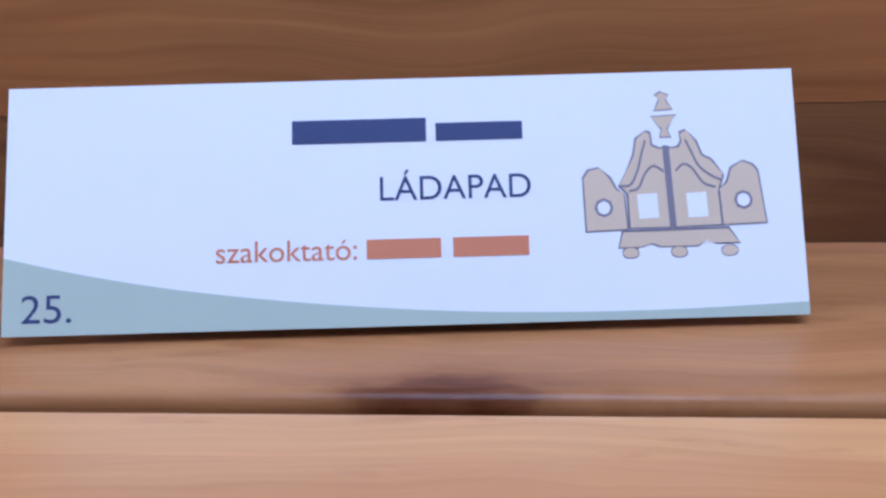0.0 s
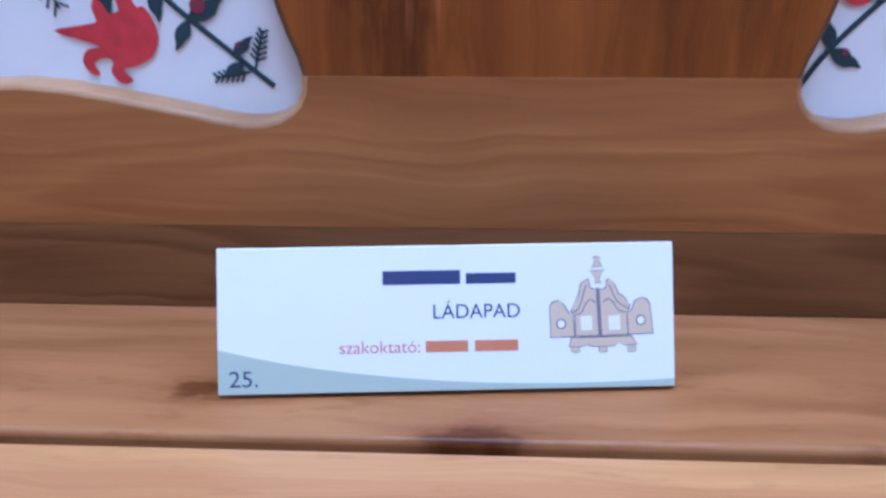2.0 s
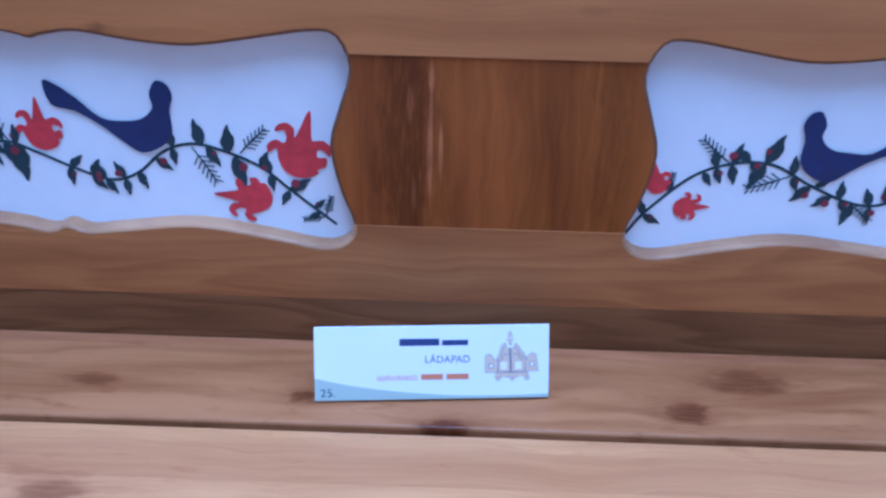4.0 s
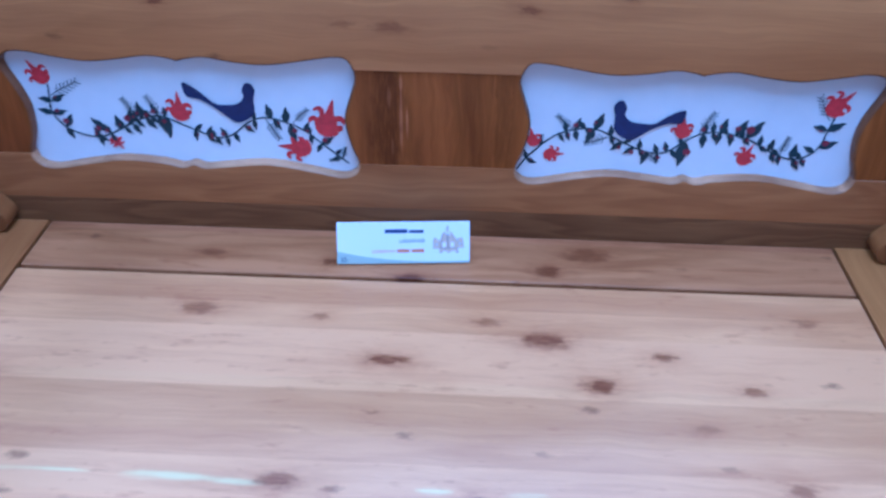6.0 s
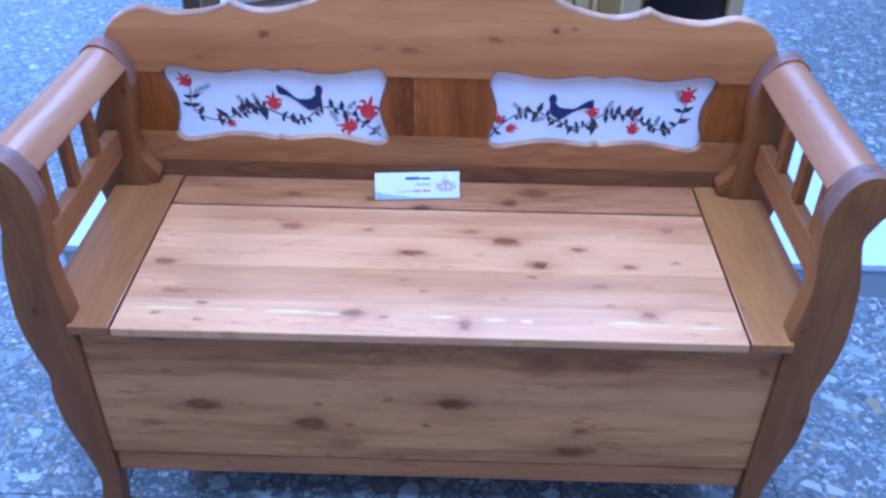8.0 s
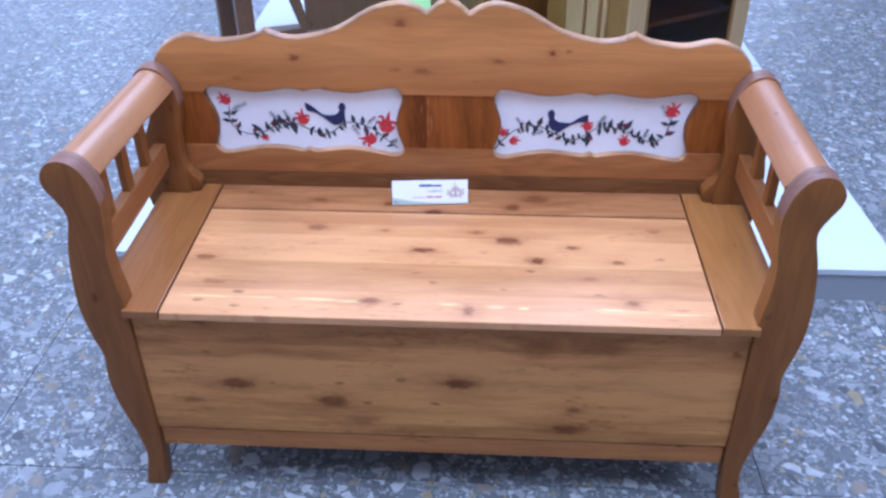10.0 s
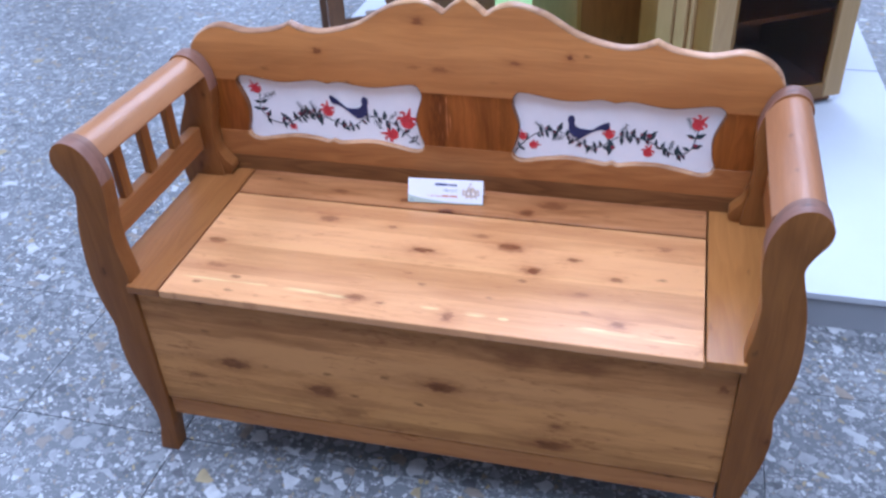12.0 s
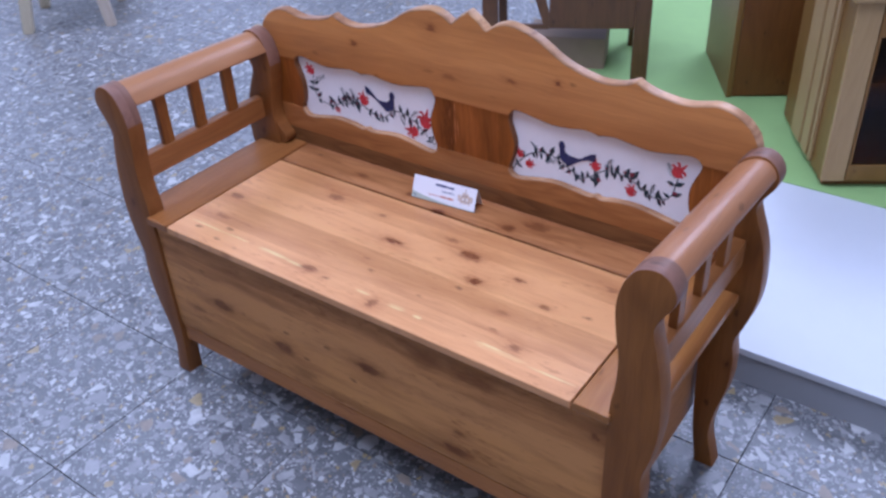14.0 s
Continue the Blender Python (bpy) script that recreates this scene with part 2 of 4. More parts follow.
def terrazzo(name):
    m, nt, b = mat(name)
    tc = nt.nodes.new("ShaderNodeTexCoord")
    info = nt.nodes.new("ShaderNodeObjectInfo")
    geo = nt.nodes.new("ShaderNodeNewGeometry")
    off = math_(nt, "ADD", math_(nt, "MULTIPLY", info.outputs["Random"], 40.0), math_(nt, "MULTIPLY", geo.outputs["Random Per Island"], 70.0))
    vm = nt.nodes.new("ShaderNodeVectorMath")
    vm.operation = "ADD"
    nt.links.new(tc.outputs["Object"], vm.inputs[0])
    nt.links.new(combine(nt, off, off, 0.0), vm.inputs[1])
    P = vm.outputs[0]
    warp = nt.nodes.new("ShaderNodeTexNoise")
    warp.inputs["Scale"].default_value, warp.inputs["Detail"].default_value = 45.0, 2.0
    nt.links.new(P, warp.inputs["Vector"])
    wv = nt.nodes.new("ShaderNodeVectorMath")
    wv.operation = "MULTIPLY_ADD"
    nt.links.new(warp.outputs["Color"], wv.inputs[0])
    wv.inputs[1].default_value = (0.012, 0.012, 0.000)
    nt.links.new(P, wv.inputs[2])
    mot = noise_tex(nt, P, 7.0, 4.0)
    fine = noise_tex(nt, P, 260.0, 2.0)
    col = ramp(nt, math_(nt, "ADD", math_(nt, "MULTIPLY", mot, 0.5), math_(nt, "MULTIPLY", fine, 0.5)), [(0.3, (0.078, 0.080, 0.082)), (0.7, (0.150, 0.150, 0.150))])
    tints = [(0.0, (0.145, 0.147, 0.148)), (0.20, (0.225, 0.225, 0.222)), (0.46, (0.290, 0.287, 0.280)), (0.70, (0.440, 0.432, 0.420)), (0.87, (0.230, 0.185, 0.140)), (0.93, (0.310, 0.235, 0.120)), (0.972, (0.075, 0.075, 0.077))]
    for scale, thr, keep in ((170.0, 0.10, 0.44), (80.0, 0.10, 0.46), (44.0, 0.11, 0.24), (27.0, 0.12, 0.20)):
        e = nt.nodes.new("ShaderNodeTexVoronoi")
        e.feature, e.voronoi_dimensions = "DISTANCE_TO_EDGE", "2D"
        c = nt.nodes.new("ShaderNodeTexVoronoi")
        c.feature, c.voronoi_dimensions = "F1", "2D"
        for t in (e, c):
            t.inputs["Scale"].default_value = scale
            nt.links.new(wv.outputs[0], t.inputs["Vector"])
        s = nt.nodes.new("ShaderNodeSeparateColor")
        nt.links.new(c.outputs["Color"], s.inputs[0])
        inside = ramp(nt, e.outputs["Distance"], [(thr, grey(0)), (thr + 0.035, grey(1))])
        use = math_(nt, "MULTIPLY", inside, math_(nt, "LESS_THAN", s.outputs[0], keep))
        n = nt.nodes.new("ShaderNodeValToRGB")
        n.color_ramp.interpolation = "CONSTANT"
        el = n.color_ramp.elements
        while len(el) < len(tints):
            el.new(0.5)
        for i, (p, q) in enumerate(tints):
            el[i].position, el[i].color = p, (*q, 1)
        nt.links.new(s.outputs[1], n.inputs[0])
        chip = mix(nt, 0.25, n.outputs[0], ramp(nt, noise_tex(nt, P, scale * 1.6, 3.0), [(0.3, grey(0.1)), (0.7, grey(0.75))]), "OVERLAY")
        col = mix(nt, use, col, chip)
    dirt = noise_tex(nt, P, 2.3, 5.0)
    col = mix(nt, ramp(nt, dirt, [(0.45, grey(0)), (0.8, grey(0.35))]), col, (0.12, 0.125, 0.13))
    nt.links.new(col, b.inputs["Base Color"])
    nt.links.new(math_(nt, "MULTIPLY_ADD", mot, 0.2, 0.30), b.inputs["Roughness"])
    bump(nt, b, math_(nt, "ADD", math_(nt, "MULTIPLY", fine, 0.3), noise_tex(nt, P, 30.0, 3.0)), 0.18, 0.0012)
    return m


LID_KNOTS = [(-0.444, -0.271, 0.02, 0.008, 0.7), (-0.249, -0.16, 0.022, 0.009, 0.6), (-0.117, -0.168, 0.01, 0.005, 0.5), (0.247, -0.212, 0.012, 0.006, 0.7), (0.327, -0.258, 0.012, 0.006, 0.6), (0.407, -0.15, 0.012, 0.006, 0.5), (0.272, -0.311, 0.014, 0.006, 0.45), (0.34, -0.38, 0.012, 0.009, 0.55), (-0.118, -0.393, 0.02, 0.008, 0.7), (-0.406, -0.348, 0.02, 0.005, 0.45), (-0.043, -0.306, 0.006, 0.003, 0.5), (0.065, -0.167, 0.016, 0.006, 0.5), (-0.037, -0.232, 0.02, 0.008, 0.9), (0.124, -0.193, 0.024, 0.011, 0.85), (0.178, -0.259, 0.014, 0.01, 0.9), (0.055, -0.415, 0.01, 0.012, 0.65)]
STRIP_KNOTS = [(-0.265, -0.055, 0.018, 0.006, 0.6), (0.181, -0.036, 0.03, 0.014, 0.6), (0.133, -0.07, 0.016, 0.01, 0.75), (-0.025, -0.096, 0.014, 0.01, 0.9), (-0.12, -0.066, 0.008, 0.007, 0.7), (-0.395, -0.1, 0.012, 0.005, 0.5)]
FRONT_KNOTS = [(-0.367, 0.277, 0.0255, 0.0100, 0.83), (-0.195, 0.24, 0.0255, 0.0100, 0.83), (0.04, 0.292, 0.0255, 0.0090, 0.89), (0.241, 0.187, 0.0238, 0.0090, 0.83), (0.178, 0.382, 0.0340, 0.0140, 0.47), (0.285, 0.385, 0.0425, 0.0120, 0.47), (0.251, 0.237, 0.0102, 0.0060, 0.59), (-0.459, 0.231, 0.0153, 0.0050, 0.53), (-0.14, 0.193, 0.0255, 0.0100, 0.47), (-0.414, 0.422, 0.0102, 0.0060, 0.71), (0.52, 0.38, 0.0068, 0.0060, 0.71)]
TOP_KNOTS = [(-0.301, 0.735, 0.007, 0.0055, 0.8), (0.2, 0.752, 0.006, 0.005, 0.9), (-0.05, 0.712, 0.02, 0.005, 0.45), (-0.09, 0.808, 0.01, 0.008, 0.6), (0.096, 0.735, 0.01, 0.004, 0.6), (-0.103, 0.714, 0.012, 0.004, 0.35)]
SEAT_L, SEAT_D = (0.680, 0.335, 0.130), (0.345, 0.126, 0.037)
BACK_L, BACK_D = (0.445, 0.175, 0.050), (0.198, 0.063, 0.0160)
wood_lid = wood("pine_lid", SEAT_L, SEAT_D, 0, 1, 2, LID_KNOTS, 0.075, streak=[(-0.36, -0.391, 0.12, 0.003), (-0.22, -0.393, 0.05, 0.006), (-0.15, -0.396, 0.03, 0.005), (0.02, -0.397, 0.02, 0.005), (0.10, -0.400, 0.025, 0.006), (0.15, -0.402, 0.012, 0.005), (0.33, -0.404, 0.06, 0.007), (0.42, -0.408, 0.05, 0.003), (0.30, -0.400, 0.03, 0.004)], stain=0.5, rough=0.40, gloss=0.55, figure=0.08, vary=0.62, marks=0.42, boards=[(-0.443, 0.36), (-0.418, 0.24), (-0.368, 0.58), (-0.322, 0.70), (-0.279, 0.22), (-0.232, 0.08), (-0.188, 0.46), (-0.147, 0.78), (-0.116, 0.62)])
wood_strip = wood("pine_strip", (0.410, 0.170, 0.0650), (0.205, 0.070, 0.0200), 0, 1, 2, STRIP_KNOTS, 0.12, stain=0.9, seed=2.0, gloss=0.2, figure=0.34, marks=0.45)
wood_end = wood("pine_end_board", (0.335, 0.134, 0.0365), (0.194, 0.064, 0.0150), 1, 0, 2, board=0.3, stain=0.5, seed=5.0, rough=0.3)
wood_end_honey = wood("pine_end_board_honey", (0.380, 0.158, 0.0410), (0.232, 0.083, 0.0185), 1, 0, 2, board=0.3, stain=0.5, seed=5.6, rough=0.3)
wood_front = wood("pine_front", (0.570, 0.258, 0.0830), (0.218, 0.080, 0.0230), 0, 2, 1, [(p, q, a * 1.25, c * 1.35, k * 0.82) for p, q, a, c, k in FRONT_KNOTS], 0.065, stain=0.85, seed=7.0, figure=0.08, vary=0.55, gloss=0.15, marks=0.5, boards=[(0.150, 0.80), (0.186, 0.42), (0.232, 0.25), (0.295, 0.15), (0.338, 0.45), (0.372, 0.82), (0.408, 0.60)])
wood_skirt = wood("pine_skirting", (0.407, 0.161, 0.0505), (0.212, 0.071, 0.0195), 0, 2, 1, board=0.3, stain=0.8, seed=8.0, marks=0.7, gloss=0.2)
wood_top = wood("pine_top_rail", (0.555, 0.226, 0.0590), (0.300, 0.102, 0.0240), 0, 2, 1, TOP_KNOTS, 0.11, stain=0.5, seed=11.0, figure=0.12, vary=0.4, boards=[(0.66, 0.55), (0.742, 0.35), (0.800, 0.6)])
wood_low = wood("pine_bottom_rail", BACK_L, BACK_D, 0, 2, 1, board=0.3, figure=0.22, stain=0.6, seed=12.4, scale=1.3, gloss=0.22, pins=2.0)
# worn edge wood, its pale tone also carrying the light on upward edges
wood_edge = wood("pine_worn_lit_edge", (0.52, 0.29, 0.145), (0.16, 0.062, 0.024), 0, 2, 1, board=0.05, stain=1.2, gloss=0.25, seed=13.0)
# edge wood with the shade inside the openings put into its colour
wood_edge_shaded = wood("pine_shaded_edge", (0.20, 0.082, 0.030), (0.085, 0.031, 0.011), 0, 2, 1, board=0.3, stain=0.6, seed=13.6, gloss=0.3)
wood_lower = wood("pine_lower_rail", (0.306, 0.141, 0.0446), (0.108, 0.038, 0.0115), 0, 2, 1, board=0.3, stain=0.4, seed=12.9, scale=1.5, figure=0.36, gloss=0.25, pins=2.0)
wood_stile = wood("pine_stile", (0.350, 0.106, 0.0160), (0.112, 0.026, 0.0036), 2, 0, 1, [(0.6, -0.056, 0.14, 0.016, 0.55), (0.60, 0.075, 0.10, 0.010, 0.3)], 0.045, stain=0.7, seed=14.0, streak=[(0.610, -0.0405, 0.075, 0.0014), (0.648, -0.0405, 0.012, 0.0030), (0.595, -0.0410, 0.040, 0.0026), (0.631, -0.0540, 0.016, 0.0024), (0.598, -0.0340, 0.024, 0.0018), (0.566, -0.0510, 0.014, 0.002)], gloss=0.2, pins=2.0)
wood_side = wood("pine_box_side", (0.372, 0.149, 0.0410), (0.194, 0.063, 0.0159), 1, 2, 0, board=0.12, stain=0.5, seed=3.3)
wood_leg = wood("pine_leg", (0.285, 0.112, 0.0270), (0.135, 0.043, 0.0092), 2, 0, 1, [(0.28, 0.60, 0.006, 0.004, 0.6), (0.47, -0.59, 0.008, 0.005, 0.5)], board=0.3, stain=0.6, seed=16.0, gloss=0.2, figure=0.12)
wood_arm = wood("pine_armrest", (0.362, 0.164, 0.0620), (0.228, 0.088, 0.0295), 1, 0, 2, board=0.3, stain=0.5, seed=18.0, rough=0.36, gloss=0.5, figure=0.10)
wood_slat = wood("pine_slat", (0.300, 0.112, 0.0280), (0.150, 0.046, 0.0105), 2, 1, 0, board=0.3, stain=0.5, seed=20.0, gloss=0.2)
end_grain = wood("pine_end_grain", (0.235, 0.115, 0.072), (0.12, 0.055, 0.035), 0, 1, 2, board=0.3, stain=0.7, seed=21.0, rough=0.5)
white_panel = paint("panel_white_paint", (0.85, 0.83, 0.84), 0.45, 0.03, 60.0)
red_paint = paint("panel_red_paint", (0.56, 0.035, 0.045), 0.5, 0.3, 160.0)
maroon_paint = paint("panel_maroon_paint", (0.20, 0.022, 0.045), 0.5, 0.3, 160.0)
green_paint = paint("panel_green_paint", (0.017, 0.042, 0.055), 0.5, 0.4, 160.0)
blue_paint = paint("panel_blue_paint", (0.012, 0.022, 0.095), 0.45, 0.35, 120.0)
card_white = paint("card_white", (0.84, 0.795, 0.78), 0.55, 0.015, 30.0, 0.00005)
card_sage = paint("card_sage", (0.47, 0.50, 0.40), 0.55, 0.03, 30.0, 0.00005)
ink_navy = paint("ink_navy", (0.035, 0.045, 0.13), 0.6, 0.05, 100.0, 0.00005)
ink_red = paint("ink_red", (0.60, 0.20, 0.09), 0.6, 0.05, 100.0, 0.00005)
emblem_tan = paint("emblem_tan", (0.66, 0.49, 0.34), 0.6, 0.05, 100.0, 0.00005)
emblem_line = paint("emblem_line", (0.22, 0.18, 0.22), 0.6, 0.05, 100.0, 0.00005)
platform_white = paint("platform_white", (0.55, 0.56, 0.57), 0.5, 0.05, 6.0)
# the platform's sides: their shade is put into this darker grey
platform_side_shade = paint("platform_shaded_side", (0.32, 0.325, 0.33), 0.6, 0.06, 9.0)
green_mat = paint("green_mat", (0.28, 0.45, 0.15), 0.8, 0.08, 12.0)
floor_stone = terrazzo("terrazzo")
grout = paint("grout", (0.12, 0.123, 0.128), 0.8, 0.2, 60.0)
plaster = paint("wall_plaster", (0.72, 0.72, 0.70), 0.8, 0.04, 4.0)
wall_grey = paint("wall_grey_paint", (0.42, 0.42, 0.41), 0.8, 0.06, 4.0)
cream = wood("cream_pine", (0.375, 0.252, 0.1080), (0.275, 0.170, 0.0640), 2, 0, 1, board=0.4, stain=0.3, seed=30.0)
ochre = wood("ochre_pine", (0.215, 0.108, 0.0260), (0.138, 0.060, 0.0120), 2, 0, 1, board=0.4, stain=0.4, seed=33.0)
brown_wood = wood("brown_cabinet_wood", (0.200, 0.074, 0.0170), (0.100, 0.031, 0.0062), 2, 0, 1, board=0.3, stain=0.5, seed=35.0)
dark_wood = wood("dark_table_wood", (0.117, 0.053, 0.0178), (0.050, 0.021, 0.0073), 2, 0, 1, board=0.3, stain=0.5, seed=38.0)
grey_board = paint("grey_board", (0.27, 0.185, 0.125), 0.7, 0.12, 20.0)
dark_glass, gnt, gb = mat("cabinet_glass")
gb.inputs["Base Color"].default_value = (0.66, 0.56, 0.47, 1)
gb.inputs["Roughness"].default_value = 0.06
gb.inputs["IOR"].default_value = 1.2
gb.inputs["Transmission Weight"].default_value = 1.0
pale_wood = wood("pale_stool_wood", (0.56, 0.48, 0.38), (0.42, 0.34, 0.24), 2, 0, 1, board=0.3, stain=0.3, seed=41.0)
metal_frame = paint("window_frame_white", (0.75, 0.75, 0.74), 0.4, 0.03, 20.0)


# ---- geometry helpers ----
def finish(name, bm, material, parent=None, label="", smooth=False):
    bmesh.ops.recalc_face_normals(bm, faces=bm.faces)
    me = bpy.data.meshes.new(name)
    bm.to_mesh(me)
    bm.free()
    for mm in material if isinstance(material, (list, tuple)) else [material]:
        me.materials.append(mm)
    if smooth:
        me.polygons.foreach_set("use_smooth", [True] * len(me.polygons))
        me.set_sharp_from_angle(angle=radians(38))
    ob = new(name, me)
    if parent is not None:
        ob.parent = parent
    return tagged(ob, label) if label else ob


def part(name, bm, material, parent, label="", smooth=False):
    return finish(name, bm, material, parent, label, smooth)


def thing(name, label, category, group="", kind=""):
    return tagged(new(name), label, category, group, kind)


def box(x0, x1, y0, y1, z0, z1, bevel=0.002, seg=2):
    bm = bmesh.new()
    bmesh.ops.create_cube(bm, size=1.0)
    for v in bm.verts:
        v.co = Vector(((x0 + x1) / 2 + v.co.x * (x1 - x0), (y0 + y1) / 2 + v.co.y * (y1 - y0), (z0 + z1) / 2 + v.co.z * (z1 - z0)))
    if bevel:
        bmesh.ops.bevel(bm, geom=bm.edges[:], offset=bevel, segments=seg, affect="EDGES", profile=0.6)
    return bm


def smooth_line(points, n=6, closed=False):
    """A Catmull-Rom line through 2D points."""
    p = [Vector(q) for q in points]
    out, k = [], len(p)
    for i in range(k if closed else k - 1):
        a, b_, c, d = (p[(i - 1) % k], p[i], p[(i + 1) % k], p[(i + 2) % k]) if closed else (p[max(i - 1, 0)], p[i], p[i + 1], p[min(i + 2, k - 1)])
        for j in range(n):
            t = j / n
            out.append(0.5 * ((2 * b_) + (c - a) * t + (2 * a - 5 * b_ + 4 * c - d) * t * t + (3 * b_ - a - 3 * c + d) * t ** 3))
    if not closed:
        out.append(p[-1])
    return out


def prism(outline, y0, y1, bevel=0.003, place=lambda a, h, b_: (a, h, b_), seg=2):
    """A board sawn to a 2D outline (a, b), thick from y0 to y1."""
    bm = bmesh.new()
    lo = [bm.verts.new(place(p[0], y0, p[1])) for p in outline]
    hi = [bm.verts.new(place(p[0], y1, p[1])) for p in outline]
    n = len(outline)
    f1, f2 = bm.faces.new(lo), bm.faces.new(hi[::-1])
    for i in range(n):
        bm.faces.new((lo[i], hi[i], hi[(i + 1) % n], lo[(i + 1) % n]))
    if bevel:
        rim = [e for f in (f1, f2) for e in f.edges]
        bmesh.ops.recalc_face_normals(bm, faces=bm.faces)
        bmesh.ops.bevel(bm, geom=rim, offset=bevel, segments=seg, affect="EDGES", profile=0.6, clamp_overlap=True)
    return bm


def mirror_x(bm):
    for v in bm.verts:
        v.co.x = -v.co.x
    return bm


# ---- floor base, platform, room ----
def setting(name, bm, material, label, category):
    return tagged(finish(name, bm, material), label, category, kind="structure")


x0, x1, y0, y1, H = ROOM
TILE, TX, TY = 0.404, 0.648, 0.003
floor = setting("floor", box(x0, x1, y0, y1, -0.2, -0.004, 0), grout, "grey terrazzo slab floor with dark joints", "floor")
cols = sorted(ROOF)
bays = [x0 - 0.3] + [e for c in cols for e in (c - 0.8, c + 0.8)] + [x1 + 0.3]
ceiling_blocks = [(bays[i], bays[i + 1], y0 - 0.3, y1 + 0.3) for i in range(0, len(bays), 2)]
for c in cols:
    ends = [y0 - 0.3] + [e for cy in sorted(ROOF[c]) for e in (cy - 1.2, cy + 1.2)] + [y1 + 0.3]
    ceiling_blocks += [(c - 0.8, c + 0.8, ends[i], ends[i + 1]) for i in range(0, len(ends), 2)]
bm = bmesh.new()
for a, b_, c, d in ceiling_blocks:
    vs = [bm.verts.new((p, q, r)) for r in (H, H + 0.2) for p, q in ((a, c), (b_, c), (b_, d), (a, d))]
    for f in ((0, 1, 2, 3), (7, 6, 5, 4), (0, 4, 5, 1), (1, 5, 6, 2), (2, 6, 7, 3), (3, 7, 4, 0)):
        bm.faces.new([vs[k] for k in f])
setting("ceiling", bm, plaster, "plain white plaster ceiling with rooflights", "ceiling")


def wall_with_openings(name, span, openings, at, axis, label):
    """A wall along one axis with window openings from SILL to HEAD."""
    bm = bmesh.new()
    lo, hi = span
    edges = [lo]
    for c, w in sorted(openings):
        edges += [c - w / 2, c + w / 2]
    edges.append(hi)
    blocks = [(edges[i], edges[i + 1], 0, H) for i in range(0, len(edges), 2)]
    for c, w in openings:
        blocks += [(c - w / 2, c + w / 2, 0, SILL), (c - w / 2, c + w / 2, HEAD, H)]
    for a, b_, z0, z1 in blocks:
        q = box(a, b_, at[0], at[1], z0, z1, 0) if axis == 0 else box(at[0], at[1], a, b_, z0, z1, 0)
        me = bpy.data.meshes.new("block")
        q.to_mesh(me)
        q.free()
        bm.from_mesh(me)
        bpy.data.meshes.remove(me)
    return setting(name, bm, wall_grey, label, "wall")


wall_with_openings("wall_north", (x0 - 0.3, x1 + 0.3), BACK_WINDOWS, (y1, y1 + 0.3), 0, "plain grey painted wall with wide windows")
wall_with_openings("wall_west", (y0, y1), SIDE_WINDOWS, (x0 - 0.3, x0), 1, "plain grey painted wall with wide windows")
wall_with_openings("wall_south", (x0 - 0.3, x1 + 0.3), [], (y0 - 0.3, y0), 0, "plain grey painted wall")
wall_with_openings("wall_east", (y0, y1), EAST_WINDOWS, (x1, x1 + 0.3), 1, "plain grey painted wall with wide windows")

PH = 0.10
platform = thing("platform", "low white exhibition platform on the terrazzo floor", "platform", kind="structure")
plat_outline = [(-0.905, 0.238), (1.125, 0.238), (1.07, 1.528), (-0.905, 1.528)]
plat_back = [(-0.905, 1.535), (1.07, 1.535), (1.02, 3.0), (-0.905, 3.0)]
flat = lambda a, h, b_: (a, b_, h)
for o in (plat_outline, plat_back):
    part("board", prism(o, PH - 0.018, PH, 0.002, flat), platform_white, platform, "white laminate top board")
    # sides painted darker than the top to stand for shade
    part("plinth", prism([(a * 0.992, b_ + 0.006 if b_ < 1 else b_) for a, b_ in o], 0.0, PH - 0.018, 0, flat), platform_side_shade, platform, "side boards with their shade painted in as grey")
mat_green = tagged(finish("green_mat", prism([(-0.47, 1.02), (0.25, 1.010), (0.79, 1.008), (0.84, 1.25), (0.80, 1.9), (0.75, 2.9), (-0.80, 2.9), (-0.62, 1.9)], PH, PH + 0.004, 0.001, flat), green_mat), "light green cloth lying on the white platform", "cloth")

# ---- the bench ----
bench = thing("chest_bench", "orange-brown pine chest bench with scrolled arms and painted panels", "bench")
LEG = [(0.590, 0.0), (0.585, 0.03), (0.575, 0.085), (0.584, 0.15), (0.602, 0.22), (0.608, 0.29), (0.604, 0.337), (0.615, 0.385), (0.623, 0.44), (0.622, 0.50), (0.614, 0.572), (0.601, 0.63),
       (0.599, 0.655), (0.610, 0.682), (0.622, 0.702), (0.625, 0.722), (0.616, 0.742), (0.600, 0.753), (0.581, 0.753), (0.562, 0.742), (0.546, 0.715), (0.538, 0.675), (0.542, 0.62), (0.549, 0.57),
       (0.547, 0.51), (0.541, 0.455), (0.540, 0.33), (0.540, 0.12), (0.546, 0.05), (0.550, 0.0)]
ARM_DROP, REAR_DROP, REAR_SKEW = 0.016, 0.027, 0.007
LEG_FRONT, LEG_REAR = (-0.434, -0.396), (-0.038, -0.001)
leg_line = smooth_line(LEG, 4)
